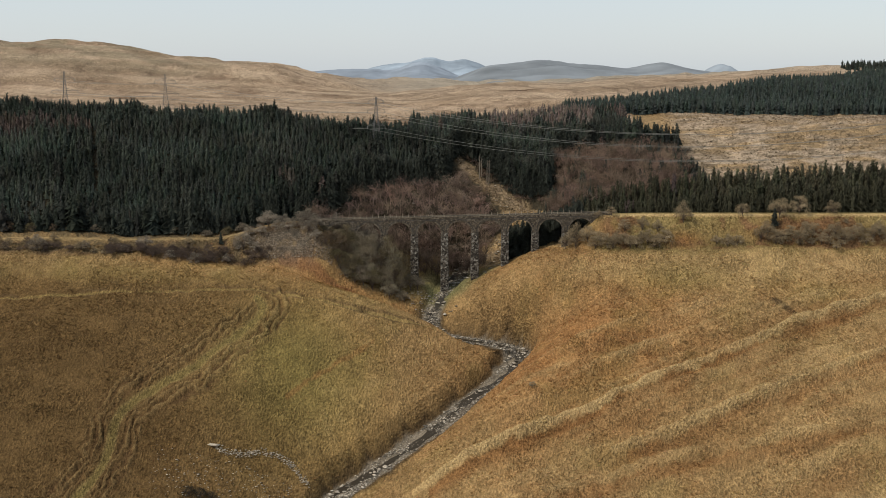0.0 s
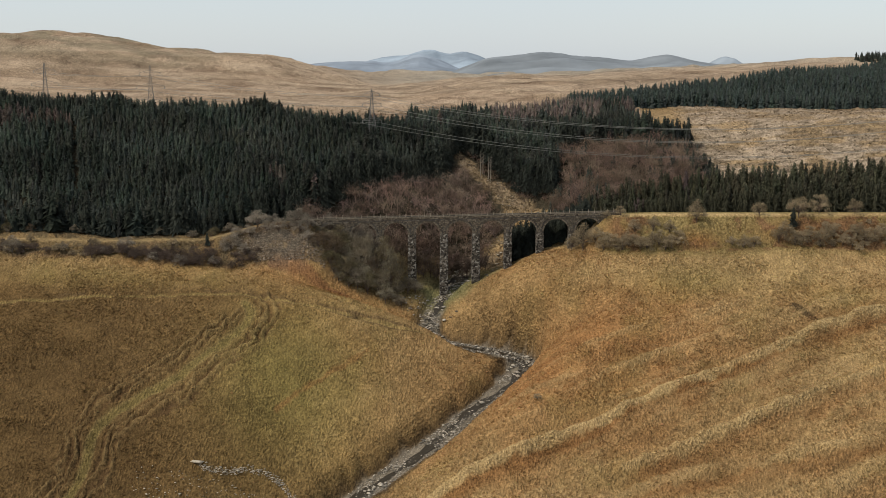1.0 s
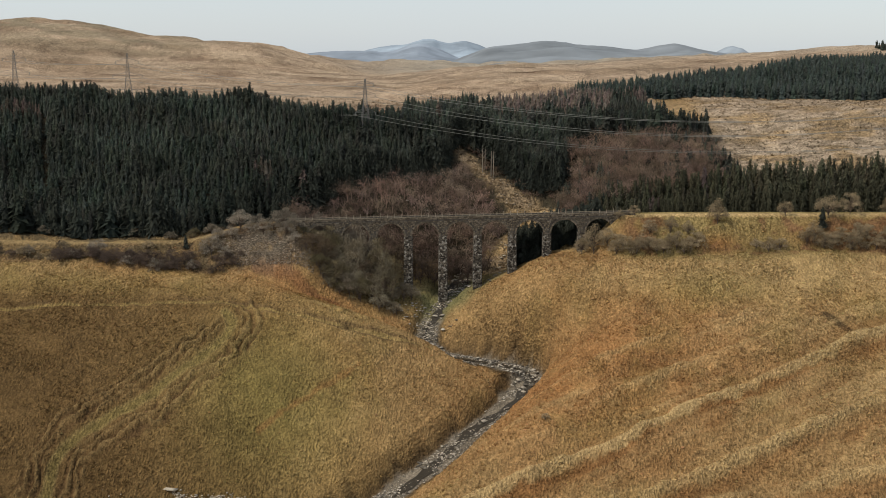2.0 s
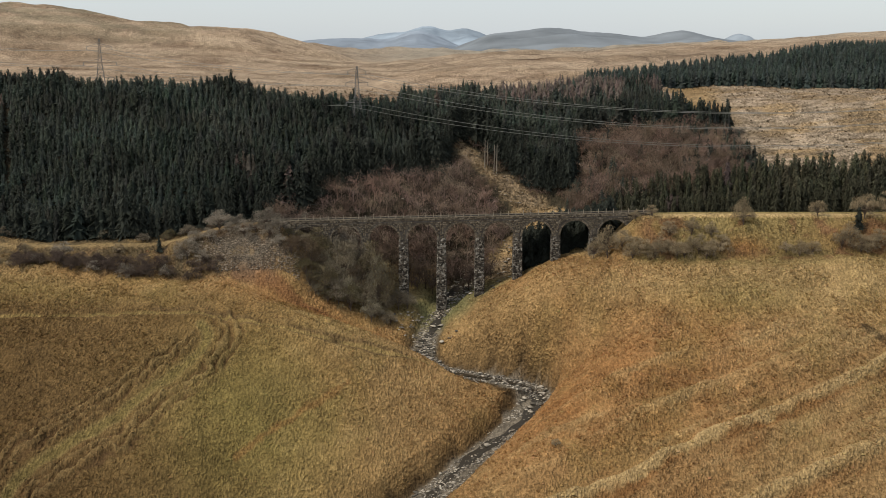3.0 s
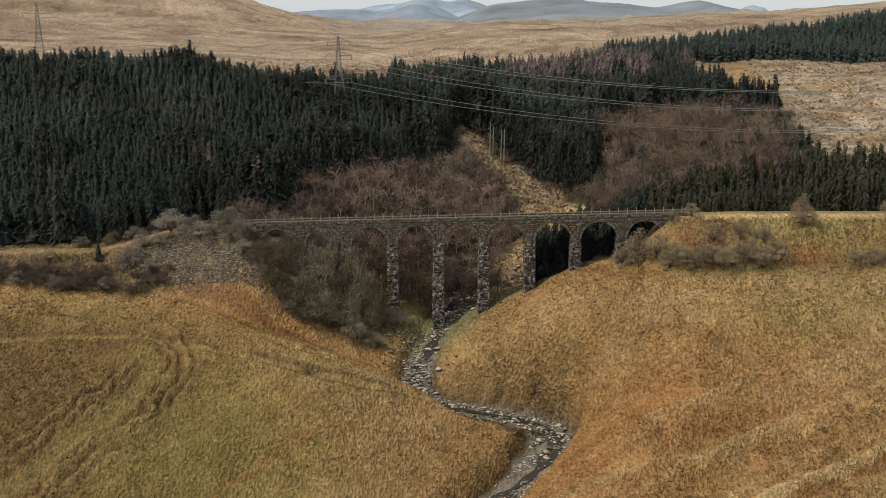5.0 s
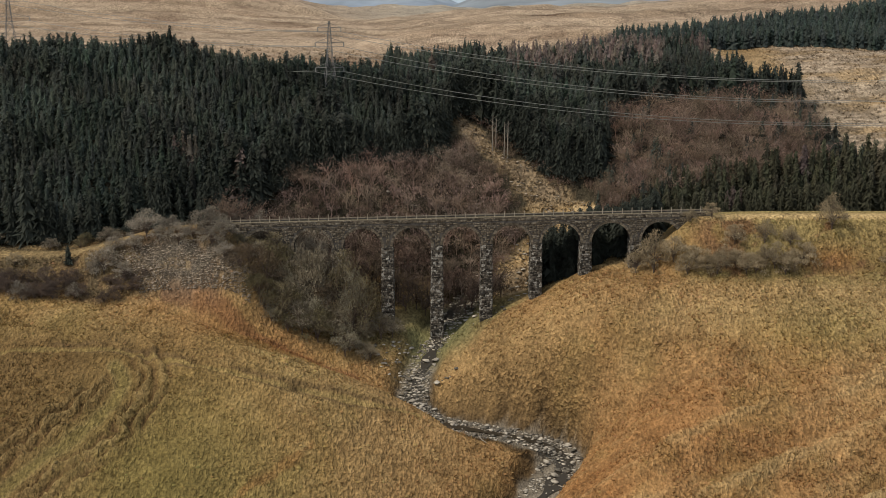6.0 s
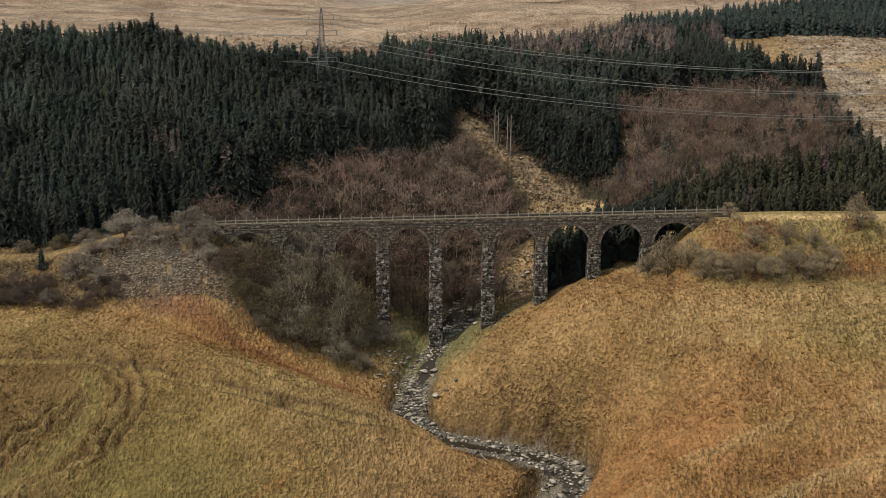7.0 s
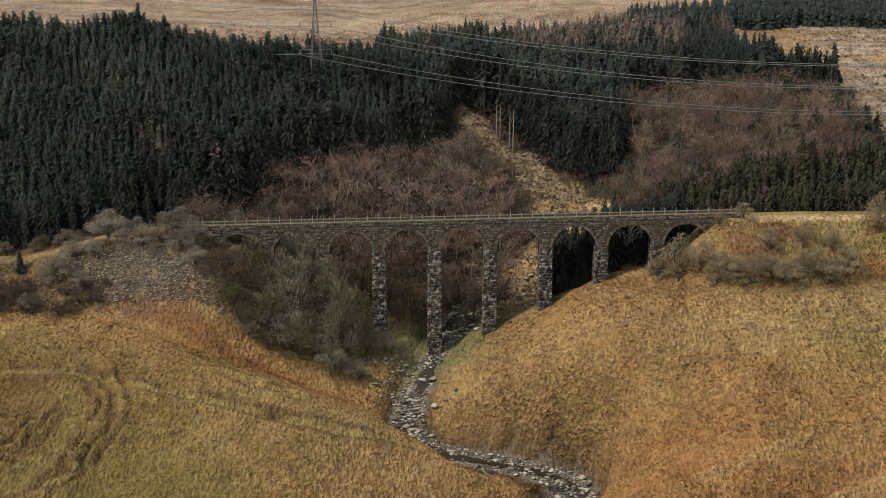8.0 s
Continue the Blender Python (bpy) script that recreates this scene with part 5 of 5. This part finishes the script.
# rounded trees in front of the piers
for k, (x, y, top, wide) in enumerate(((-33.0, 421.0, 20.0, 9.0), (-17.8, 420.0, 18.5, 9.5), (-26.0, 418.0, 13.5, 9.0), (-35.5, 417.0, 10.0, 8.0), (-19.5, 415.8, 7.5, 8.5))):
    h = max(4.0, top - float(ground_z(x, y)))
    single_tree(("olive", k % 5), "bush", "rounded leafless olive-grey tree growing beside the piers", "tree", "trees beside the piers", x, y, h, 50.0 * k, min(1.0, wide / (1.1 * h)))
THICKET = [(-40.5, 427.2), (-36.0, 425.2), (-31.5, 426.0), (-43.8, 425.0), (-28.0, 424.6), (-37, 421), (-33, 418.5), (-29, 417.5), (-25.5, 417), (-22, 419), (-19, 420.5), (-15.5, 422), (-12, 423.5), (-34.5, 424.5), (-29, 423), (-24.5, 422.5), (-20, 424.5), (-39, 425.5), (-33.5, 427),
           (-27.5, 426.2), (-41, 423), (-16, 425.8), (-22.5, 426.5), (-38, 418), (-9.5, 424.8), (-42.5, 420.5), (-41, 426), (-36, 426.3), (-31, 420.5), (-26.5, 419.5)]
for k, (x, y) in enumerate(THICKET):
    tall = np.interp(x, [-44, -38, -22, -15, -8], [23.0, 24.5, 23.0, 16, 9]) + 1.5 - rng.uniform(0, 2.6) - float(ground_z(x, y))
    tall = max(3.5, tall if k % 3 else tall * 0.6)
    if y < 421:
        tall = min(tall, rng.uniform(7.5, 11.0))
    single_tree(("scrub", k % 5), "bush", "tall tangled leafless scrub growing against the viaduct piers", "bush", "valley scrub", x, y, tall, rng.uniform(0, 360), float(np.interp(tall, [4, 9, 16, 24], [1.2, 1.05, 0.68, 0.5])))
for k in range(60):
    x, y = rng.uniform(-42, -5), rng.uniform(411.5, 425)
    if y < 414.5 + abs(x + 24) * 0.22 - 1 or x > -13:
        continue
    single_tree(("scrub", k % 5), "bush", "low brown brambly scrub at the foot of the viaduct", "bush", "valley scrub", x, y, rng.uniform(3.2, 6.2), rng.uniform(0, 360), rng.uniform(0.9, 1.3))
# more thickets along both banks
for k in range(76):
    east = k % 3 == 0
    x = rng.uniform(118, 172) if east else rng.uniform(-165, -58)
    y = rng.uniform(414.5, 420.0) if rng.random() < 0.75 else rng.uniform(420, 426)
    dark = not east and k % 4 != 0
    single_tree(("brown" if dark else "bush", k % 5), "bush", "low dark brown leafless thicket on the railway bank" if dark else "low spreading leafless thicket on the railway bank", "bush", "railway bank bushes", x, y, rng.uniform(2.2, 4.0), rng.uniform(0, 360), rng.uniform(0.9, 1.25))
for k in range(26):
    x, y = rng.uniform(-165, -48), rng.uniform(434, 442)
    single_tree(("scrub", k % 5), "bush", "leafless grey scrub in front of the plantation", "bush", "plantation scrub", x, y, rng.uniform(3.0, 5.5), rng.uniform(0, 360), rng.uniform(1.0, 1.5))
for k in range(30):
    x = -122 + 46 * k / 29 + rng.uniform(-1.2, 1.2)
    single_tree(("brown", k % 5), "bush", "dense dark brown leafless thicket below the railway bank", "bush", "bank thicket", x, rng.uniform(414.2, 418.2) + (2.0 if k % 3 == 0 else 0.0), rng.uniform(3.4, 5.2), rng.uniform(0, 360), rng.uniform(0.95, 1.25))
# small conifers standing apart
for x, y, h in ((-81.5, 424.5, 4.6), (120.8, 422.5, 7.0), (98.4, 456.6, 7.0), (-127.0, 438.0, 13.0), (-108.0, 439, 9.0)):
    single_tree(("spruce", int(h) % 6), "spruce_tree", "small dark spruce standing on its own", "tree", "", x, y, h, 40.0, 1.5)
# small shrubs on the slopes
for x, y, h in ((28.4, 361.0, 2.8),):
    single_tree(("bush", int(x) % 5), "bush", "small dark leafless shrub on the grassy slope", "bush", "", x, y, h, 10.0, 1.0)
split_tree(("dark", 0), SCRUB[0][:3], np.array((0.035, 0.032, 0.022)), (M_bark, M_twig), SCRUB[0][3], SCRUB[0][4])
for x, y, h in ((-75.5, 332.0, 4.0), (-72.0, 331.6, 4.4), (-69.0, 331.8, 3.6)):
    single_tree(("dark", 0), "bush", "dense dark gorse bush on the grassy slope", "bush", "gorse", x, y, h, 70.0 * h, 1.5)
# bare pale trunks by the clearing
for x, y, h in ((14.6, 468.4, 9.2), (15.5, 469.4, 7.4), (17.6, 467.6, 9.0), (18.4, 467.0, 9.8)):
    t = thing("dead_tree", "tall bare pale trunk at the clearing edge", "tree", "dead trunks", Matrix.Translation((x, y, float(ground_z(x, y)) - 0.2)))
    bm = bmesh.new()
    add_strut(bm, (0, 0, 0), (0.1, 0, h), 0.19, 0.08, 6)
    part("trunk", bm, M_pale_bark, t)
    bm = bmesh.new()
    for k in range(7):
        w = k * 2.1
        add_strut(bm, (0.08, 0, h * (0.55 + 0.06 * k)), (1.1 * math.cos(w), 1.1 * math.sin(w), h * (0.62 + 0.06 * k)), 0.05, 0.015, 3)
    part("branch_stubs", bm, M_pale_bark, t)


# ---- pylons and cables ----
def build_pylon(x, y, height, turn, arms=((0.36, 0.22), (0.61, 0.26), (0.86, 0.20))):
    top = thing("pylon", "grey steel lattice pylon standing on the moor", "pylon", "pylons", Matrix.Translation((x, y, float(ground_z(x, y)) - 0.3)) @ pose(0, 0, 0, 0, 0, turn))
    half = lambda z: np.interp(z / height, [0, 0.55, 1.0], [0.10 * height, 0.035 * height, 0.008 * height])
    levels = [height * k for k in (0, 0.14, 0.27, 0.39, 0.49, 0.57, 0.64, 0.71, 0.78, 0.85, 0.92, 1.0)]
    for sx, sy in ((-1, -1), (1, -1), (1, 1), (-1, 1)):
        bm = bmesh.new()
        for a, b in zip(levels, levels[1:]):
            add_strut(bm, (sx * half(a), sy * half(a), a), (sx * half(b), sy * half(b), b), 0.065)
        part("leg", bm, M_steel, top)
    for a, b in zip(levels, levels[1:]):
        bm = bmesh.new()
        p = [[(sx * half(z), sy * half(z), z) for sx, sy in ((-1, -1), (1, -1), (1, 1), (-1, 1))] for z in (a, b)]
        for i in range(4):
            j = (i + 1) % 4
            add_strut(bm, p[0][i], p[1][j], 0.035, sides=3), add_strut(bm, p[0][j], p[1][i], 0.035, sides=3), add_strut(bm, p[1][i], p[1][j], 0.035, sides=3)
        part("bracing", bm, M_steel, top)
    tips = []
    for z, reach in arms:
        for sgn in (-1, 1):
            bm = bmesh.new()
            tip = (sgn * reach * height, 0, z * height)
            for sy in (-1, 1):
                add_strut(bm, (sgn * half(z * height), sy * half(z * height), z * height), tip, 0.07, 0.05, 3)
            add_strut(bm, (sgn * half(z * height), 0, (z + 0.05) * height), tip, 0.07, 0.05, 3)
            for q in (0.3, 0.6):
                add_strut(bm, (tip[0] * q, -half(z * height) * (1 - q), z * height), (tip[0] * q, half(z * height) * (1 - q), z * height), 0.06, sides=3)
            arm = part("crossarm", bm, M_steel, top)
            bm = bmesh.new()
            add_strut(bm, tip, (tip[0], 0, tip[2] - 0.05 * height), 0.10, 0.13, 5)
            part("insulator", bm, M_cable, arm, "pale insulator string")
            tips.append(top.matrix_world @ Vector((tip[0], 0, tip[2] - 0.05 * height)))
    return tips


def tube_arrays(points, radius, sides):
    p = np.array(points)
    d = np.gradient(p, axis=0)
    d /= np.linalg.norm(d, axis=1)[:, None]
    s = np.cross(d, (0, 0, 1.0))
    s /= np.linalg.norm(s, axis=1)[:, None]
    u = np.cross(s, d)
    w = 2 * math.pi * np.arange(sides) / sides
    v = (p[:, None] + radius * (s[:, None] * np.cos(w)[None, :, None] + u[:, None] * np.sin(w)[None, :, None])).reshape(-1, 3)
    f = []
    for i in range(len(p) - 1):
        for k in range(sides):
            a, b = i * sides + k, i * sides + (k + 1) % sides
            f += [(a, b, b + sides), (a, b + sides, a + sides)]
    return v, np.array(f)


def build_cable(a, b, sag):
    a, b = Vector(a), Vector(b)
    pts = []
    for i in range(33):
        t = i / 32
        p = a.lerp(b, t)
        pts.append((p.x, p.y, p.z - 4 * sag * t * (1 - t)))
    v, f = tube_arrays(pts, 0.055, 4)
    tagged(new("power_cable", fast_mesh("power_cable", v, f, M_cable)), "pale overhead power cable strung between pylons", "cable", "power cables")


tips_a = build_pylon(-160.6, 501, 20.7, 8)
tips_b = build_pylon(-116.7, 495.8, 21.0, 10)
tips_c = build_pylon(-26.7, 469.5, 21.4, 18, ((0.46, 0.17), (0.752, 0.17), (0.925, 0.14)))
_low = float(ground_z(200.0, 450.0)) - 0.3
tips_d = build_pylon(200, 450, 44.0, 70, tuple(((z - _low) / 44.0 + 0.05, 0.09) for z in (53.0, 60.0, 63.0)))
for i in range(6):
    build_cable(tips_a[i], tips_b[i], 0.8)
    build_cable(tips_b[i], tips_c[i], 1.8)
    build_cable(tips_c[i], tips_d[i], (10.5, 11.5, 10.0)[i // 2])


# ---- stream: water, stones, walls of stones ----
def unit_stone(seed):
    r = np.random.RandomState(seed)
    bm = bmesh.new()
    bmesh.ops.create_icosphere(bm, subdivisions=1, radius=0.5)
    v = np.array([p.co[:] for p in bm.verts]) * r.uniform(0.45, 1.35, (len(bm.verts), 1)) * np.array((1.25, 0.85, 0.36))
    f = np.array([[q.index for q in p.verts] for p in bm.faces])
    bm.free()
    return v, f, np.ones((len(v), 3))


STONES = [unit_stone(80 + s) for s in range(6)]


def stones(name, label, category, x, y, size, mat, seed, lift=0.1):
    r = np.random.RandomState(seed)
    n = len(x)
    p = np.stack([x, y, ground_z(x, y) + size * lift], 1)
    v, f, c = scatter(STONES, r.randint(0, 6, n), p, size, r.uniform(0, 6.28, n), np.ones((n, 3)), r.normal(0, 0.2, (n, 2)))
    return tagged(new(name, fast_mesh(name, v, f, mat)), label, category, kind="stuff")


def build_stream():
    line = STREAM_LINE[(STREAM_LINE[:, 0] > 285) & (STREAM_LINE[:, 0] < 447)]
    line = smooth_line(line, 3)
    tx, ty = np.gradient(line[:, 1]), np.gradient(line[:, 0])
    n = np.hypot(tx, ty)
    nx, ny = ty / n, -tx / n
    w = 1.2 + 0.5 * np.sin(line[:, 0] * 0.45) + 0.4 * np.sin(line[:, 0] * 1.3)
    w, drift = w * stream_width(line[:, 0]), 1.3 * np.sin(line[:, 0] * 0.21 + 0.8) * stream_width(line[:, 0])
    offs = np.linspace(-1, 1, 7)
    xx = line[:, 1][:, None] + nx[:, None] * (w[:, None] * offs + drift[:, None])
    yy = line[:, 0][:, None] + ny[:, None] * (w[:, None] * offs + drift[:, None])
    zz = np.minimum.reduce([ground_z(xx, yy) + 0.22, np.broadcast_to((line[:, 2] - 0.08)[:, None], xx.shape) + 0 * xx])
    zz = np.maximum(zz, np.broadcast_to((line[:, 2] - 0.32)[:, None], xx.shape))
    rows, cols = xx.shape
    i = (np.arange(rows - 1)[:, None] * cols + np.arange(cols - 1)[None]).ravel()
    me = fast_mesh("stream", np.stack([xx, yy, zz], -1).reshape(-1, 3), None, M_water, quads=np.stack([i, i + cols, i + cols + 1, i + 1], 1), smooth=True)
    tagged(new("stream", me), "dark shallow stream winding between stony banks", "stream", kind="structure")
    r = np.random.RandomState(9)
    m = 13500
    k = r.randint(0, len(line), m)
    off = np.clip(r.normal(0, 1, m), -1.55, 1.55) * (2.0 + 0.8 * np.sin(line[k, 0] * 0.6) ** 2) * stream_width(line[k, 0])
    x, y = line[k, 1] + nx[k] * off + r.normal(0, 0.4, m), line[k, 0] + ny[k] * off + r.normal(0, 0.4, m)
    inside = (off_line(x, y, STREAM_XY)[0] < 3.9 * stream_width(y)) & (fbm(x / 4, y / 3, 58, 3) + 0.12 * r.uniform(-1, 1, m) > 0.42)
    x, y, m = x[inside], y[inside], int(inside.sum())
    size = np.exp(r.normal(-1.0, 0.55, m))
    size = np.clip(size, 0.15, 2.0)
    stones("stream_stones", "grey tumbled stones filling the stream bed", "stones", x, y, size, M_rock, 10, 0.18)


build_stream()
r = np.random.RandomState(12)
bmx, bmy = r.uniform(-72, -40, 8000), r.uniform(416.5, 424.5, 8000)
keep = (fbm(bmx / 6, bmy / 5, 51, 3) + 0.33 * blob(bmx, bmy, -55, 421.5, 12, 4.5) > 0.56)
stones("scree", "slope of loose grey and brown stones below the railway bank", "scree", bmx[keep], bmy[keep], np.clip(np.exp(r.normal(-1.18, 0.4, int(keep.sum()))), 0.16, 0.8), M_scree, 13, 0.2)
rx, ry = r.uniform(-16, 30, 900), r.uniform(414, 455, 900)
keep = (fbm(rx / 5, ry / 5, 53, 3) + 0.2 * blob(rx, ry, 20, 442, 9, 8) + 0.15 * blob(rx, ry, -10, 417, 5, 4) > 0.62) & ~((ry < 428) & (rx > 6))
stones("gully_stones", "mossy grey stones in the gully beneath the viaduct", "stones", rx[keep], ry[keep], np.clip(np.exp(r.normal(-0.4, 0.5, int(keep.sum()))), 0.3, 2.0), M_rock, 16, 0.15)
cx, cy = r.uniform(4, 40, 2600), r.uniform(448.5, 473.4, 2600)
keep = (clearing(cx, cy) > 0.5) & (fbm(cx / 5, cy / 2.2, 57, 3) + 0.12 * ramp(cy, 462.5, 469.5) > 0.5)
stones("clearing_stones", "pale broken rock scattered down the open gully", "stones", cx[keep], cy[keep], np.clip(np.exp(r.normal(-0.85, 0.45, int(keep.sum()))), 0.2, 1.1), M_scree, 18, 0.2)
# tumbled field wall
wall = smooth_line(np.array([(-70, 347), (-65.2, 346.6), (-60.2, 348.0), (-54.4, 349.6), (-48.3, 349.4), (-44.8, 347.6), (-42.0, 345.5)]), 8)
k = r.randint(0, len(wall), 420)
stones("tumbled_wall", "remains of a tumbled dry-stone field wall in the grass", "stone wall", wall[k, 0] + r.normal(0, 0.5, 420), wall[k, 1] + r.normal(0, 0.45, 420), np.clip(np.exp(r.normal(-0.75, 0.35, 420)), 0.3, 1.1), M_fieldstone, 14, 0.35)
fx, fy = r.uniform(-88, -46, 260), r.uniform(331, 345, 260)
stones("field_stones", "scattered pale stones lying in the rough grass", "stones", fx, fy, np.clip(np.exp(r.normal(-0.9, 0.35, 260)), 0.25, 0.9), M_fieldstone, 15, 0.35)


def boulder(x, y, size, label, mat, kind_i=0):
    v, f, _ = STONES[kind_i]
    ob = tagged(new("boulder", fast_mesh("boulder", v * size, f, mat)), label, "boulder")
    ob.matrix_world = Matrix.Translation((x, y, float(ground_z(x, y)) + size * 0.15)) @ pose(0, 0, 0, 0, 6, 30 * kind_i)


boulder(-71.0, 347.5, 3.2, "large pale boulder in the grass beside the tumbled wall", M_fieldstone)
for k, (x, y, s) in enumerate(((-3.8, 409.2, 1.6), (-4.6, 411.5, 2.0), (-1.8, 408.2, 1.8), (4.0, 406.0, 1.7), (-12.5, 418.8, 1.8), (-11.0, 417.0, 1.6), (-3.2, 416.5, 2.0), (0.5, 421.0, 1.9))):
    boulder(x, y, s, "pale boulder at the edge of the stream", M_rock, k % 6)


# a bleached log on the near bank and a white stone by the water
log = thing("log", "bleached fallen branch lying on the stream bank", "log", "", Matrix.Translation((10.0, 398.5, float(ground_z(10.0, 398.5)) + 0.1)))
bm = bmesh.new()
add_strut(bm, (-0.6, 1.8, 0.25), (0, 0, 0.1), 0.14, 0.12, 6), add_strut(bm, (0, 0, 0.1), (0.9, -1.6, 0.1), 0.12, 0.05, 6)
part("trunk", bm, M_pale_bark, log)
boulder(-4.1, 409.4, 1.5, "small white stone at the water's edge", M_white_stone, 2)


# ---- tussocks ----
def unit_tuft(seed, blades=5):
    """A clump of long grass: broad wisps standing up and bending over."""
    r = np.random.RandomState(seed)
    v = []
    for k in range(blades):
        w = r.uniform(0, 6.28)
        c, s = math.cos(w), math.sin(w)
        out, b, q = r.uniform(0.3, 0.9), r.uniform(0.10, 0.2), r.uniform(0, 0.25)
        v += [(c * q - s * b, s * q + c * b, -0.1), (c * q + s * b, s * q - c * b, -0.1), (c * out, s * out, r.uniform(0.4, 0.85))]
    v = np.array(v)
    return v, np.arange(len(v)).reshape(-1, 3), np.ones((len(v), 3))


TUFTS = [unit_tuft(100 + s) for s in range(8)]


def unit_mound(seed):
    """A shaggy hummock of grass, longer than wide, combed over to one side."""
    r = np.random.RandomState(seed)
    v = []
    for k in range(6):
        w = 2 * math.pi * (k + r.uniform(-0.25, 0.25)) / 6
        d = r.uniform(0.4, 0.62)
        v.append((1.45 * d * math.cos(w), d * math.sin(w), -0.16))
    v.append((r.uniform(-0.25, 0.25), -0.12 + r.uniform(-0.12, 0.12), r.uniform(0.36, 0.56)))
    return np.array(v), np.array([(k, (k + 1) % 6, 6) for k in range(6)]), np.ones((7, 3))


MOUNDS = [unit_mound(130 + s) for s in range(10)]


def grass_places(n, r):
    """Random places on the near slopes off the water, the paths, the scree and the railway."""
    y = 312 + (428 - 312) * r.uniform(0, 1, n) ** 0.8
    x = r.uniform(-0.41, 0.41, n) * y
    d = np.full(n, 99.0)
    vale = np.abs(x) < 70
    d[vale] = off_line(x[vale], y[vale], STREAM_XY)[0]
    td, pd = off_line(x, y, TRACK_LINE)[0], off_line(x, y, SHEEP_PATH)[0]
    keep = (d > 5.1) & (td > 2.1) & (pd > 0.7) & ~((np.abs(y - VIA_Y) < 3.5) & (np.abs(x) > 45)) & (blob(x, y, -55, 421.5, 12, 4.5) < 0.5)
    x, y, td = x[keep], y[keep], td[keep]
    return x, y, td, ramp(fbm(x / 8, y / 6, 55, 3), 0.34, 0.6)


def tussocks():
    r = np.random.RandomState(17)
    x, y, td, rough = grass_places(60000, r)
    keep = r.uniform(0, 1, len(x)) < (0.12 + 0.3 * rough) * (0.15 + 0.85 * ramp(td, 8, 11))
    x, y, td, rough = x[keep], y[keep], td[keep], rough[keep]
    n = len(x)
    beside = 1 - ramp(td, 6, 9)
    size = np.clip(np.exp(r.normal(-0.85, 0.3, n)), 0.25, 0.9) * (1 + 0.3 * beside)
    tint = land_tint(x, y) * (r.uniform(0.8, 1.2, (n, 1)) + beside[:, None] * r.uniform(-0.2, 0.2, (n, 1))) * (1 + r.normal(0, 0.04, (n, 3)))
    way = np.arctan2(np.gradient(TRACK_LINE[:, 1]), np.gradient(TRACK_LINE[:, 0]))
    turn = r.normal(0, 0.5, n) + beside * (0.15 + 0.45 * np.interp(y, TRACK_LINE[:, 1], way))
    p = np.stack([x, y, ground_z(x, y)], 1)
    v, f, c = scatter(MOUNDS, r.randint(0, 10, n), p, size, turn, tint)
    tagged(new("turf_hummocks", fast_mesh("turf_hummocks", v, f, M_tussock, c, smooth=True)), "small hummocks of rough turf over the slopes", "turf", kind="stuff")
    x, y, td, rough = grass_places(92000, r)
    keep = r.uniform(0, 1, len(x)) < 0.55 + 0.5 * rough
    x, y, td, rough = x[keep], y[keep], td[keep], rough[keep]
    n = len(x)
    size = np.clip(np.exp(r.normal(-0.68, 0.28, n)), 0.25, 0.9) * (0.7 + 0.35 * rough) * (1 - 0.5 * np.clip(blob(x, y, -42, 372, 26, 22), 0, 1)) * (0.55 + 0.45 * ramp(td, 7, 10))
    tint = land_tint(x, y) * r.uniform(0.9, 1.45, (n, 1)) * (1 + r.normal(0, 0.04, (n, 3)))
    p = np.stack([x, y, ground_z(x, y)], 1)
    v, f, c = scatter(TUFTS, r.randint(0, 8, n), p, size, r.uniform(0, 6.28, n), tint, r.normal(0, 0.15, (n, 2)))
    tagged(new("tussock_grass", fast_mesh("tussock_grass", v, f, M_tuft, c)), "dry straw and rust tussock grass over the slopes", "grass", kind="stuff")


def upland_clumps():
    r = np.random.RandomState(19)
    n = 26000
    y = r.uniform(456, 541, n)
    x = r.uniform(-0.35, 0.62, n) * y
    inside = ((x > 96) & (y > 456.5) & (y < 532.5)) | ((y > 513) & (x < 50)) | (clearing(x, y) > 0.5)
    x, y = x[inside], y[inside]
    cx, cy = r.uniform(5, 37, 5000), r.uniform(440, 475, 5000)
    k = clearing(cx, cy) > 0.3
    x, y = np.concatenate([x, cx[k]]), np.concatenate([y, cy[k]])
    n = len(x)
    size = np.clip(np.exp(r.normal(-0.35, 0.4, n)), 0.3, 1.8)
    tint = land_tint(x, y) * r.uniform(0.45, 1.35, (n, 1))
    p = np.stack([x, y, ground_z(x, y)], 1)
    v, f, c = scatter(TUFTS, r.randint(0, 8, n), p, size * 0.6, r.uniform(0, 6.28, n), tint, r.normal(0, 0.4, (n, 2)), np.full(n, 1.6))
    tagged(new("upland_grass", fast_mesh("upland_grass", v, f, M_tuft, c)), "pale rough grass and brash over the felled ground", "grass", kind="stuff")


tussocks()
upland_clumps()
